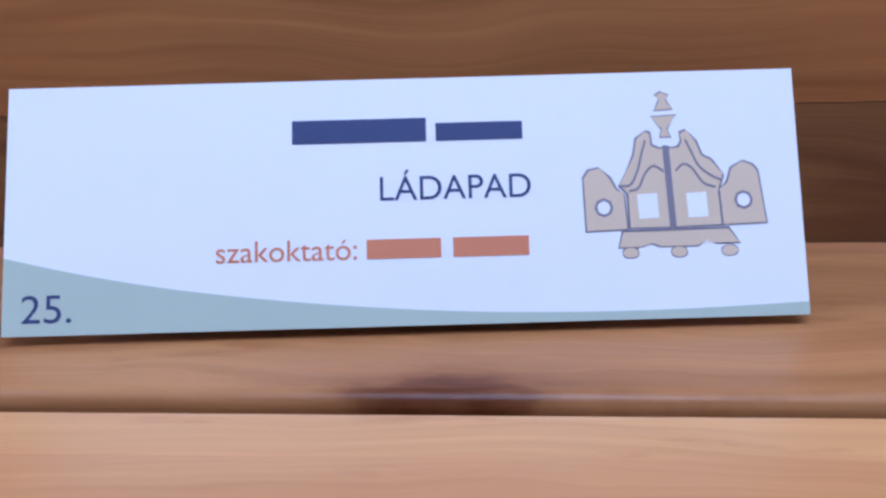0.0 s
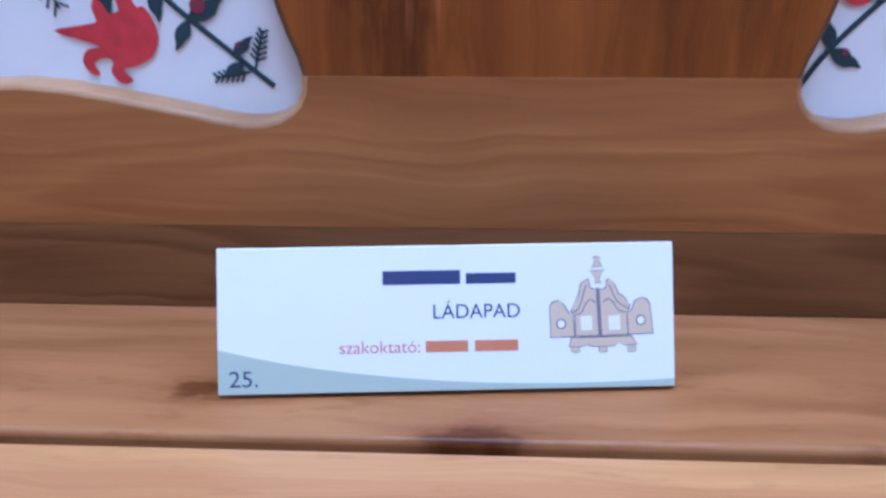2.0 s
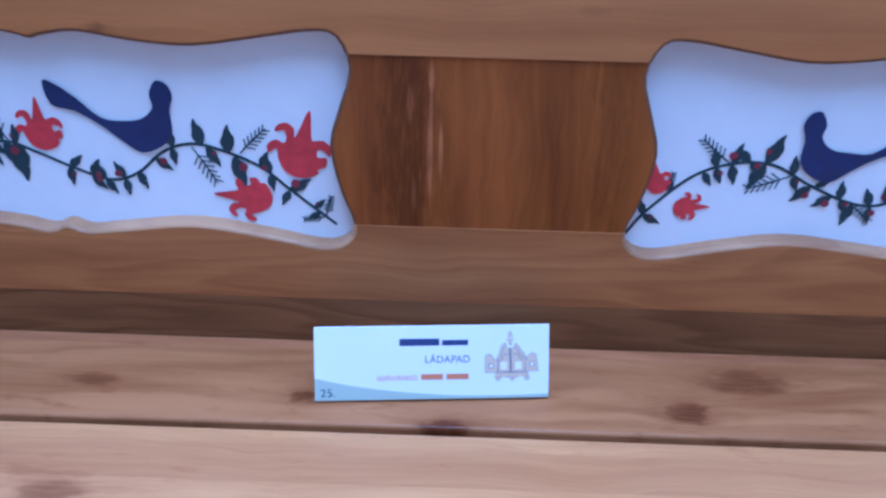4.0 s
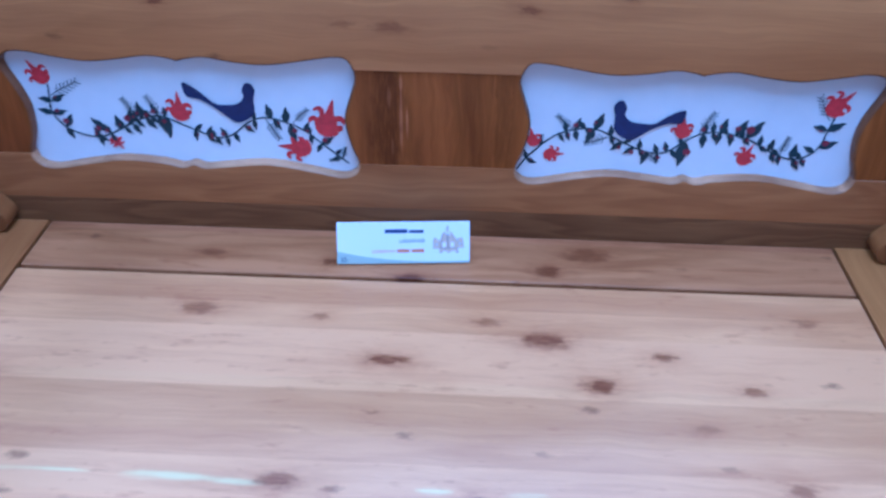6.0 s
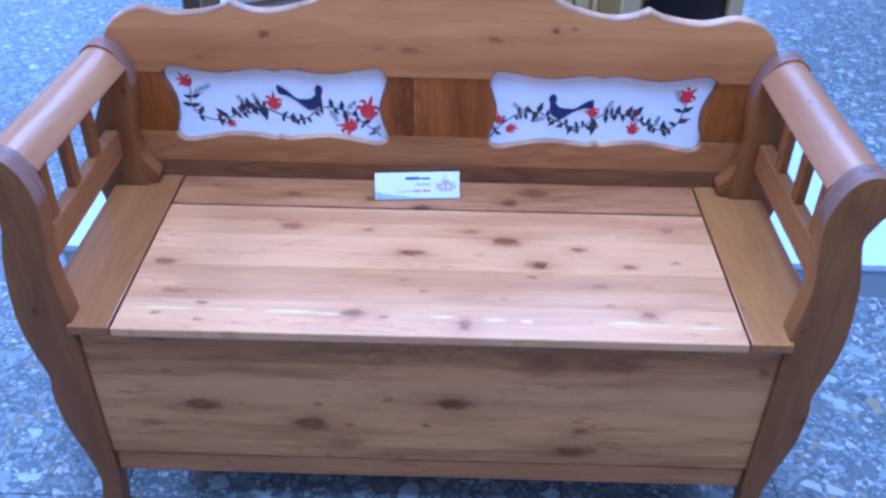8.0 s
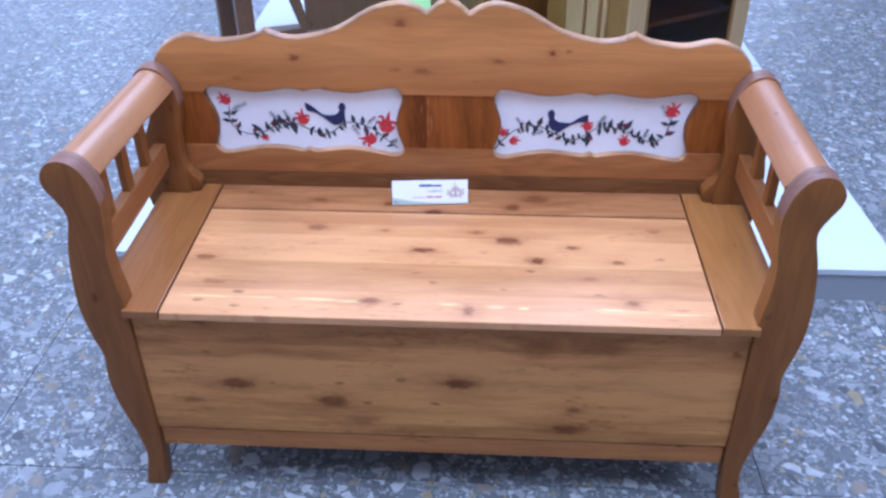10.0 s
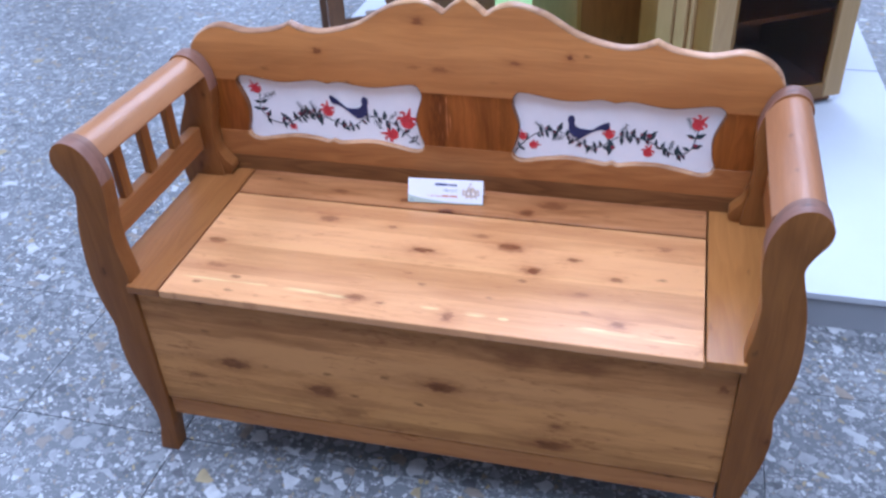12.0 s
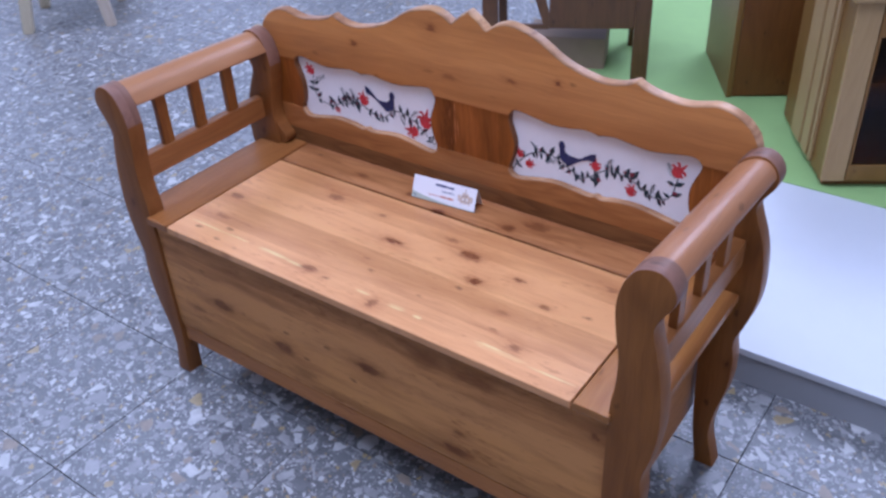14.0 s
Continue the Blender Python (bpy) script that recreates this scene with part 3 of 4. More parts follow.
for side in (1, -1):
    for ya, yb in (LEG_FRONT, LEG_REAR):
        bm = prism(leg_line, ya, yb, 0.0025)
        for f in bm.faces:     # the sawn top of the scroll shows end grain
            c = f.calc_center_median()
            if c.z > 0.672 and abs(f.normal.y) < 0.6:
                f.material_index = 1
        if ya > -0.2:          # the rear scrolls stand a little lower
            for v in bm.verts:
                if v.co.x > 0.592:
                    v.co.x += 0.013 * math.sin(math.pi * min(1, max(0, (v.co.z - 0.33) / 0.33)))
                v.co.z -= REAR_DROP * min(1, max(0, (v.co.z - 0.5) / 0.18))
            for v in bm.verts:
                v.co.x += 0.018 * max(0.0, 1 - v.co.z / 0.36)
        else:
            for v in bm.verts:
                v.co.z -= ARM_DROP * min(1, max(0, (v.co.z - 0.48) / 0.2))
        if side < 0:
            mirror_x(bm)
        if ya > -0.2:          # the back leans a little to one side
            for v in bm.verts:
                v.co.x += REAR_SKEW * min(1, max(0, (v.co.z - 0.5) / 0.18))
        part("leg", bm, [wood_leg, end_grain], bench, smooth=True)
ARM = [(0.545, 0.709), (0.549, 0.721), (0.563, 0.738), (0.582, 0.7485), (0.600, 0.7485), (0.6135, 0.739), (0.6205, 0.724), (0.615, 0.714), (0.598, 0.708), (0.57, 0.706)]
for side in (1, -1):
    bm = prism(smooth_line(ARM, 4, True), LEG_FRONT[1], LEG_REAR[0], 0)
    for v in bm.verts:
        v.co.z -= ARM_DROP + (REAR_DROP - ARM_DROP) * (v.co.y - LEG_FRONT[1]) / (LEG_REAR[0] - LEG_FRONT[1])
    bm = mirror_x(bm) if side < 0 else bm
    for v in bm.verts:
        v.co.x += REAR_SKEW * (v.co.y - LEG_FRONT[1]) / (LEG_REAR[0] - LEG_FRONT[1])
    part("armrest", bm, wood_arm, bench, "rounded lighter pine armrest", True)
    bm = box(0.574, 0.598, LEG_FRONT[1], LEG_REAR[0], 0.512, 0.565, 0.003)
    part("side_rail", mirror_x(bm) if side < 0 else bm, wood_side, bench)
    for sy in (-0.314, -0.219, -0.124):
        bm = box(0.579, 0.594, sy - 0.0135, sy + 0.0135, 0.563, 0.690, 0.002)
        part("slat", mirror_x(bm) if side < 0 else bm, wood_slat, bench)
    # ogee bracket between the rear leg and the seat
    br = smooth_line([(0.546, 0.522), (0.543, 0.505), (0.536, 0.492), (0.527, 0.482), (0.520, 0.474), (0.518, 0.465), (0.522, 0.456), (0.529, 0.452)], 4) + [Vector((0.546, 0.4505))]
    bm = prism(br, -0.034, -0.002, 0.002)
    part("bracket", mirror_x(bm) if side < 0 else bm, wood_leg, bench, smooth=True)

# seat: hinged lid, fixed back strip, end boards
part("lid", box(-0.480, 0.480, -0.443, -0.1003, 0.4335, 0.450, 0.0028, 3), wood_lid, bench, "hinged pine lid with knots and satin varnish")
part("back_strip", box(-0.4805, 0.4805, -0.0928, -0.0005, 0.4285, 0.4490, 0.0030, 3), wood_strip, bench, smooth=True)
for side in (1, -1):
    o = [(0.4835, -0.442), (0.546, -0.442), (0.546, -0.394), (0.602, -0.394), (0.602, -0.040), (0.541, -0.040), (0.541, -0.0005), (0.4835, -0.0005)]
    bm = prism(o, 0.4335, 0.450, 0.002, flat)
    part("end_board", mirror_x(bm) if side < 0 else bm, wood_end if side < 0 else wood_end_honey, bench, "darker brown seat end board" if side < 0 else "honey-yellow seat end board")
    bm = box(0.522, 0.5385, -0.405, -0.002, 0.112, 0.428, 0.001)
    part("side_panel", mirror_x(bm) if side < 0 else bm, wood_side, bench)
part("front_panel", box(-0.5395, 0.5395, -0.4275, -0.406, 0.1550, 0.433, 0.003), wood_front, bench, "knotty pine front board of the chest")
part("skirting", box(-0.5365, 0.5365, -0.4255, -0.406, 0.108, 0.1528, 0.003), wood_skirt, bench)
part("rear_panel", box(-0.521, 0.521, -0.0005, 0.018, 0.112, 0.428, 0.001), wood_side, bench)
part("bottom_board", box(-0.521, 0.521, -0.405, -0.002, 0.116, 0.13, 0), wood_side, bench)

# backrest: rails and stiles with scrolled openings
TOP_A = [(0.0, 0.858), (0.022, 0.843), (0.0405, 0.827)]
TOP_B = [(0.0405, 0.827), (0.066, 0.842), (0.097, 0.847), (0.150, 0.832), (0.215, 0.795), (0.281, 0.777), (0.324, 0.779), (0.354, 0.791)]
TOP_C = [(0.354, 0.791), (0.386, 0.777), (0.448, 0.769), (0.505, 0.779), (0.548, 0.765), (0.574, 0.740), (0.584, 0.715)]
half = smooth_line(TOP_A, 4)[:-1] + smooth_line(TOP_B, 6)[:-1] + smooth_line(TOP_C, 6)
half = half + [Vector((0.584, 0.62)), Vector((0.584, 0.42))]
outer = [Vector((-p.x, p.y)) for p in half[:0:-1]] + half
HOLE = [(0.100, 0.672), (0.116, 0.6745), (0.145, 0.670), (0.188, 0.6635), (0.225, 0.6655), (0.258, 0.6705), (0.279, 0.668), (0.2885, 0.6655), (0.298, 0.668), (0.322, 0.6705), (0.355, 0.6655), (0.392, 0.662), (0.430, 0.667), (0.462, 0.672), (0.481, 0.669),
        (0.489, 0.655), (0.478, 0.627), (0.471, 0.60), (0.474, 0.568), (0.481, 0.545), (0.474, 0.530), (0.456, 0.526), (0.42, 0.533), (0.372, 0.5405), (0.325, 0.5375), (0.302, 0.5325), (0.2885, 0.537), (0.275, 0.5325), (0.25, 0.5355), (0.20, 0.5405), (0.150, 0.533), (0.115, 0.526), (0.098, 0.530), (0.092, 0.543),
        (0.100, 0.567), (0.106, 0.60), (0.099, 0.627), (0.092, 0.652)]
hole = smooth_line(HOLE, 3, True)
holes = [hole, [Vector((-p.x, p.y)) for p in hole[::-1]]]
YB = 0.021


def inset(loop, d):
    """The loop moved sideways by d, to its right-hand side."""
    n, out = len(loop), []
    for i in range(n):
        t = (loop[(i + 1) % n] - loop[i - 1])
        t = Vector((t.y, -t.x))
        t = t.normalized() if t.length > 1e-9 else Vector((0, 0))
        out.append(loop[i] + t * d)
    return out


def area(loop):
    return sum(loop[i - 1].x * loop[i].y - loop[i].x * loop[i - 1].y for i in range(len(loop))) / 2


def plate(outer, holes, y_front, y_back, r_out, r_hole):
    """A sawn board with holes; the front edges are rounded over."""
    bm = bmesh.new()
    flatten = []
    for k, loop in enumerate([outer] + holes):
        loop = loop if (area(loop) > 0) == (k == 0) else loop[::-1]
        r = r_out if k == 0 else r_hole
        rings = []
        for s, y in ((1.0, 0.0), (0.70, 0.07), (0.42, 0.22), (0.18, 0.5), (0.0, 1.0)):
            rings.append([bm.verts.new((p.x, y_front + y * r, p.y)) for p in inset(loop, -s * r)])
        rings.append([bm.verts.new((p.x, y_back, p.y)) for p in loop])
        for a, b_ in zip(rings, rings[1:]):
            for i in range(len(loop)):
                # slot 1: outer edge; slot 2: opening rims, coloured with light and shade
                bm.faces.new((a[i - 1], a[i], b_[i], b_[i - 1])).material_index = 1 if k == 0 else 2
        flatten.append((rings[0], rings[-1]))
    for side in (0, 1):
        loops = [f[side] for f in flatten]
        verts = [v for l in loops for v in l]
        for tri in mathutils.geometry.tessellate_polygon([[Vector((v.co.x, v.co.z, 0)) for v in l] for l in loops]):
            if len({*tri}) == 3:
                try:
                    bm.faces.new([verts[i] for i in tri])
                except ValueError:
                    pass
    bmesh.ops.recalc_face_normals(bm, faces=bm.faces)
    return bm


def cut(keep):
    """A copy of the whole sawn backrest, cut down to a box: (x0, x1, z0, z1)."""
    bm = plate(outer, holes, 0.0, YB, 0.0045, 0.0026)
    for co, no in (((keep[0], 0, 0), (-1, 0, 0)), ((keep[1], 0, 0), (1, 0, 0)), ((0, 0, keep[2]), (0, 0, -1)), ((0, 0, keep[3]), (0, 0, 1))):
        bmesh.ops.bisect_plane(bm, geom=bm.verts[:] + bm.edges[:] + bm.faces[:], plane_co=co, plane_no=no, clear_outer=True)
    bmesh.ops.holes_fill(bm, edges=[e for e in bm.edges if e.is_boundary], sides=0)
    return bm


ZL, ZH = 0.5435, 0.6620
# opening rims: shade painted on top rail and stiles, light on bottom rail
part("top_rail", cut((-0.6, 0.6, ZH, 0.9)), [wood_top, wood_edge, wood_edge_shaded], bench, "scroll-cut pine top rail with knots", True)
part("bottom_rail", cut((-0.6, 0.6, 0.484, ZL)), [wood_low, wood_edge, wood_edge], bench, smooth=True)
part("lower_rail", cut((-0.6, 0.6, 0.43, 0.4838)), [wood_lower, wood_edge, wood_edge], bench, "darker board with wavy grain behind the seat", True)
for a, b_ in ((-0.2, 0.2), (-0.6, -0.4), (0.4, 0.6)):
    bm = cut((a, b_, ZL, ZH))
    for v in bm.verts:
        v.co.y += 0.0012
    part("stile", bm, [wood_stile, wood_edge, wood_edge_shaded], bench, "red-brown upright board between the painted panels" if a == -0.2 else "", True)

# painted panels
PY = 0.0135


def ribbon(points, width, y, taper=True, n=5):
    """A painted line along 2D points, as a thin raised stroke."""
    line = smooth_line(points, n)
    bm = bmesh.new()
    k = len(line)
    rows = []
    for i, p in enumerate(line):
        t = line[min(i + 1, k - 1)] - line[max(i - 1, 0)]
        t = Vector((-t.y, t.x)).normalized() if t.length > 1e-9 else Vector((0, 1))
        w = width / 2 * (1 if not taper else 0.45 + 0.55 * math.sin(math.pi * min(1, (i + 0.6) / k)))
        rows.append((bm.verts.new((p.x + t.x * w, y, p.y + t.y * w)), bm.verts.new((p.x, y - 0.0003, p.y)), bm.verts.new((p.x - t.x * w, y, p.y - t.y * w))))
    for a, b_ in zip(rows, rows[1:]):
        bm.faces.new((a[0], a[1], b_[1], b_[0]))
        bm.faces.new((a[1], a[2], b_[2], b_[1]))
    return bm


def blob(outline, y, dome=0.0004):
    """A painted shape with a slightly domed surface."""
    bm = bmesh.new()
    rim = [bm.verts.new((p[0], y, p[1])) for p in outline]
    f = bm.faces.new(rim)
    r = bmesh.ops.inset_region(bm, faces=[f], thickness=0.0006, depth=0.0)
    bm.faces.ensure_lookup_table()
    for v in {v for q in bm.faces if q not in r["faces"] for v in q.verts} - set(rim):
        v.co.y -= dome
    return bm


def merge(bms):
    bm = bmesh.new()
    for q in bms:
        me = bpy.data.meshes.new("tmp")
        q.to_mesh(me)
        q.free()
        bm.from_mesh(me)
        bpy.data.meshes.remove(me)
    return bm


def turned(points, x, z, ang, s=1.0, sx=1.0):
    c, d = math.cos(ang), math.sin(ang)
    return [(x + s * (p[0] * sx * c - p[1] * d), z + s * (p[0] * sx * d + p[1] * c)) for p in points]


LEAF = [(0.0, 0.0), (0.12, 0.13), (0.38, 0.26), (0.62, 0.18), (0.80, 0.15), (1.05, 0.02), (0.82, -0.06), (0.62, -0.20), (0.36, -0.22), (0.12, -0.12)]
LILY = [(0, -0.9), (0.40, -0.80), (0.62, -0.62), (0.60, -0.50), (0.80, -0.35), (0.78, -0.08), (0.52, -0.12), (0.48, 0.10), (0.66, 0.12), (0.86, -0.02), (0.84, 0.28), (0.58, 0.44), (0.30, 0.36), (0.22, 0.55), (0.06, 1.28), (-0.14, 0.60), (-0.24, 0.35), (-0.30, 0.62), (-0.55, 0.74), (-0.80, 0.58), (-0.80, 0.40), (-0.58, 0.50), (-0.46, 0.28), (-0.52, 0.10), (-0.75, 0.16), (-0.98, -0.05), (-0.90, -0.30), (-0.70, -0.10), (-0.60, -0.40), (-0.38, -0.75)]
BODY = [(-0.064, 0.030), (-0.056, 0.028), (-0.044, 0.019), (-0.030, 0.006), (-0.016, 0.004), (-0.003, 0.006), (0.005, 0.014), (0.004, 0.023), (0.009, 0.032), (0.016, 0.030), (0.019, 0.022), (0.016, 0.012), (0.016, -0.003), (0.008, -0.013), (-0.006, -0.018), (-0.018, -0.010), (-0.030, 0.000), (-0.046, 0.010), (-0.061, 0.014)]


def painted_panel(cx, flowers, vine, leaves, sprigs, motif, twigs):
    """A white board behind a scrolled opening, with a flowering vine painted on it."""
    panel = finish("painted_panel", box(cx - 0.205, cx + 0.205, PY, PY + 0.007, 0.515, 0.686, 0), white_panel, bench, "white-painted back panel with a flowering vine")
    part("painted_vine", ribbon(vine, 0.0021, PY - 0.0006, False, 6), green_paint, panel, "dark green painted stem")
    line = smooth_line(vine, 6)
    leaves = [(lx, lz, ang, s * 0.80) for lx, lz, ang, s in leaves]
    for tx in twigs:       # small pairs of leaves that follow the stem
        p = min(line, key=lambda q: abs(q.x - tx))
        leaves += [(p.x, p.y, 112 + 25 * math.sin(tx * 900), 0.0105), (p.x, p.y, -68 + 25 * math.cos(tx * 700), 0.0095)]
    for i, (lx, lz, ang, s) in enumerate(leaves):
        bm = blob(smooth_line(turned(LEAF, lx, lz, radians(ang), s * 1.3), 3, True), PY - 0.0006 - 0.000012 * i, 0.0002)
        part("painted_leaf", bm, green_paint, panel)
    for fx, fz, r, ang in flowers:
        bm = blob(smooth_line(turned(LILY, fx, fz, radians(ang), r * 1.06), 3, True), PY - 0.0009, 0.0002)
        part("painted_flower", bm, red_paint, panel, "red painted lily")
    for sx, sz, ang, s in sprigs:
        strokes = [ribbon(turned([(0, 0), (0.5, 0.02), (1, 0)], sx, sz, radians(ang), s), 0.0012, PY - 0.0006, True, 2)]
        for k in range(6):
            for d in (1, -1):
                u = 0.25 + 0.13 * k
                strokes.append(ribbon(turned([(u, 0.01), (u + 0.14, 0.20 * d * (1 - 0.08 * k))], sx, sz, radians(ang), s), 0.0009, PY - 0.0006, False, 2))
        tagged(part("painted_sprig", merge(strokes), green_paint, panel), kind="stuff")
    mx, mz, flip, s, drop = motif
    part("painted_motif", blob(smooth_line([(mx + flip * s * p[0], mz + s * (p[1] - drop * max(0, -p[0] - 0.02) / 0.044)) for p in BODY], 3, True), PY - 0.0016), blue_paint, panel, "dark blue painted shape on the vine")
    # small red touches beside the leaves
    for i, (lx, lz, ang, s) in enumerate(leaves[::2]):
        part("painted_berry", blob(turned([(math.cos(a * 0.785), math.sin(a * 0.785)) for a in range(8)], lx + 0.55 * s * math.cos(radians(ang + 24)), lz + 0.55 * s * math.sin(radians(ang + 24)), 0, (0.13 + 0.06 * (i % 3)) * s), PY - 0.0015), maroon_paint, panel)
    return panel


painted_panel(-0.2885,
              [(-0.455, 0.641, 0.0145, 35), (-0.299, 0.602, 0.0165, 2), (-0.127, 0.592, 0.0215, -12), (-0.165, 0.556, 0.0175, 88), (-0.381, 0.556, 0.009, -140)],
              [(-0.447, 0.628), (-0.449, 0.610), (-0.450, 0.593), (-0.438, 0.574), (-0.417, 0.564), (-0.396, 0.563), (-0.375, 0.572), (-0.352, 0.585), (-0.325, 0.592), (-0.303, 0.584), (-0.281, 0.574), (-0.257, 0.566), (-0.238, 0.572), (-0.219, 0.588), (-0.200, 0.594), (-0.18, 0.590), (-0.155, 0.579), (-0.135, 0.562), (-0.105, 0.537)],
              [(-0.447, 0.607, 25, 0.017), (-0.447, 0.607, 165, 0.015), (-0.450, 0.591, 10, 0.017), (-0.450, 0.591, 160, 0.016), (-0.437, 0.574, 60, 0.018), (-0.437, 0.574, -70, 0.016), (-0.405, 0.565, 50, 0.013), (-0.405, 0.565, -30, 0.016), (-0.391, 0.570, 130, 0.021),
               (-0.372, 0.572, 100, 0.019), (-0.360, 0.579, 80, 0.021), (-0.357, 0.581, -60, 0.015), (-0.345, 0.587, 95, 0.021), (-0.340, 0.589, -55, 0.017), (-0.325, 0.592, -70, 0.020), (-0.318, 0.591, -85, 0.026), (-0.326, 0.593, 110, 0.015),
               (-0.284, 0.575, 40, 0.012), (-0.284, 0.575, -90, 0.013), (-0.270, 0.569, 60, 0.013), (-0.270, 0.569, -50, 0.013), (-0.238, 0.573, -70, 0.013), (-0.225, 0.583, -40, 0.013),
               (-0.193, 0.593, 100, 0.018), (-0.190, 0.592, -60, 0.015), (-0.176, 0.588, 85, 0.019), (-0.172, 0.586, -75, 0.021), (-0.155, 0.579, 60, 0.012), (-0.136, 0.562, 30, 0.016), (-0.136, 0.562, -120, 0.012), (-0.120, 0.549, 40, 0.010), (-0.116, 0.546, -150, 0.010)],
              [(-0.112, 0.543, 75, 0.016), (-0.112, 0.543, 190, 0.016), (-0.345, 0.588, 128, 0.032), (-0.447, 0.614, 28, 0.040), (-0.322, 0.593, 120, 0.028), (-0.200, 0.592, -60, 0.030), (-0.168, 0.588, 45, 0.026)],
              (-0.227, 0.605, 1, 1.0, 0.0),
              [-0.398, -0.384, -0.367, -0.350, -0.333, -0.316, -0.262, -0.248, -0.212, -0.147])
painted_panel(0.2885,
              [(0.110, 0.578, 0.0108, 15), (0.134, 0.559, 0.0108, -85), (0.279, 0.597, 0.0132, 5), (0.356, 0.564, 0.0130, -20), (0.445, 0.632, 0.0165, -40)],
              [(0.094, 0.537), (0.107, 0.556), (0.134, 0.582), (0.161, 0.592), (0.186, 0.591), (0.213, 0.577), (0.243, 0.565), (0.265, 0.566), (0.287, 0.583), (0.306, 0.592), (0.330, 0.592), (0.358, 0.584), (0.380, 0.572), (0.405, 0.562), (0.425, 0.566), (0.437, 0.580), (0.442, 0.603), (0.445, 0.616)],
              [(0.104, 0.552, -30, 0.013), (0.104, 0.552, 100, 0.011), (0.120, 0.570, 90, 0.009), (0.140, 0.585, -60, 0.011), (0.158, 0.591, 70, 0.015), (0.158, 0.591, -80, 0.014), (0.180, 0.592, 65, 0.021), (0.180, 0.592, -120, 0.019), (0.213, 0.577, -140, 0.016), (0.215, 0.577, 20, 0.010), (0.228, 0.570, -150, 0.014), (0.243, 0.565, -110, 0.016), (0.265, 0.566, 100, 0.013), (0.270, 0.569, -60, 0.012), (0.285, 0.580, -100, 0.030), (0.280, 0.577, 100, 0.011),
               (0.304, 0.591, 85, 0.014), (0.304, 0.591, -90, 0.017), (0.322, 0.593, 70, 0.018), (0.322, 0.593, -100, 0.015), (0.340, 0.590, 60, 0.021), (0.336, 0.591, -95, 0.014), (0.352, 0.587, 50, 0.026), (0.380, 0.572, 70, 0.015), (0.384, 0.570, -70, 0.014), (0.408, 0.562, 80, 0.019), (0.410, 0.562, -60, 0.016), (0.432, 0.572, 150, 0.014), (0.436, 0.578, 20, 0.020), (0.440, 0.600, 25, 0.020), (0.440, 0.600, 160, 0.016)],
              [(0.118, 0.568, 80, 0.016), (0.240, 0.566, -40, 0.022), (0.156, 0.592, 140, 0.026), (0.198, 0.584, 200, 0.030), (0.298, 0.592, 60, 0.030), (0.440, 0.612, 120, 0.034), (0.394, 0.565, 75, 0.026)],
              (0.217, 0.598, -1, 0.98, 0.009),
              [0.146, 0.170, 0.200, 0.235, 0.255, 0.312, 0.331, 0.349, 0.368, 0.392, 0.420])

# ---- the card on the seat ----
CARD_W, CARD_H = 0.1545, 0.0487
card = thing("name_card", "small folded white card with navy print on the seat", "sign")
yaw = math.atan2(0.0125, 0.154)
lean = math.atan2(0.0185, 0.0435)
card.matrix_world = Matrix.Translation((-0.0345, -0.0662, 0.4508)) @ Matrix.Rotation(yaw, 4, "Z") @ Matrix.Rotation(-lean, 4, "X")


def on_card(u, v):
    return ((u - 0.5) * CARD_W, (1 - v) * CARD_H)


def card_shape(name, uv, material, label="", lift=0.00004, smooth=0):
    pts = [Vector(on_card(*p)) for p in uv]
    pts = smooth_line(pts, smooth, True) if smooth else pts
    bm = bmesh.new()
    bm.faces.new([bm.verts.new((p.x, -0.0006 - lift, p.y)) for p in pts])
    return part(name, bm, material, card, label)


part("front_leaf", box(-CARD_W / 2, CARD_W / 2, -0.0006, 0.0, 0.0, CARD_H, 0), card_white, card)
bm = box(-CARD_W / 2, CARD_W / 2, 0.0, 0.0006, -CARD_H, 0.0, 0)
for v in bm.verts:
    v.co = Matrix.Translation((0, 0.0003, CARD_H)) @ Matrix.Rotation(lean * 2.0, 4, "X") @ v.co
part("back_leaf", bm, card_white, card)
swoosh = [(0.0, 0.69), (0.10, 0.765), (0.22, 0.835), (0.38, 0.90), (0.55, 0.945), (0.70, 0.963), (0.85, 0.963), (1.0, 0.948)]
card_shape("printed_band", [tuple(p) for p in smooth_line(swoosh, 5)] + [(1.0, 0.9995), (0.0, 0.9995)], card_sage, "sage green printed band")


def words(text, u0, u1, v_base, cap, material):
    """Lettering set between u0 and u1 with its capitals cap high."""
    cu = bpy.data.curves.new("lettering", "FONT")
    cu.body, cu.size = text, 1.0
    tmp = new("lettering_source", cu)
    bpy.context.view_layer.update()
    me = bpy.data.meshes.new_from_object(tmp.evaluated_get(bpy.context.evaluated_depsgraph_get()))
    bpy.data.objects.remove(tmp)
    xs = [v.co.x for v in me.vertices]
    a, b_ = on_card(u0, v_base), on_card(u1, v_base)
    kx = (b_[0] - a[0]) / (max(xs) - min(xs))
    kz = cap * CARD_H / 0.69
    for v in me.vertices:
        v.co = Vector((a[0] + (v.co.x - min(xs)) * kx, -0.00068, a[1] + v.co.y * kz))
    me.materials.append(material)
    ob = new("lettering", me)
    ob.parent = card
    return ob


def bar(u0, u1, va, vb, material):
    card_shape("printed_bar", [(u0, va), (u1, va), (u1, vb), (u0, vb)], material, lift=0.00008)


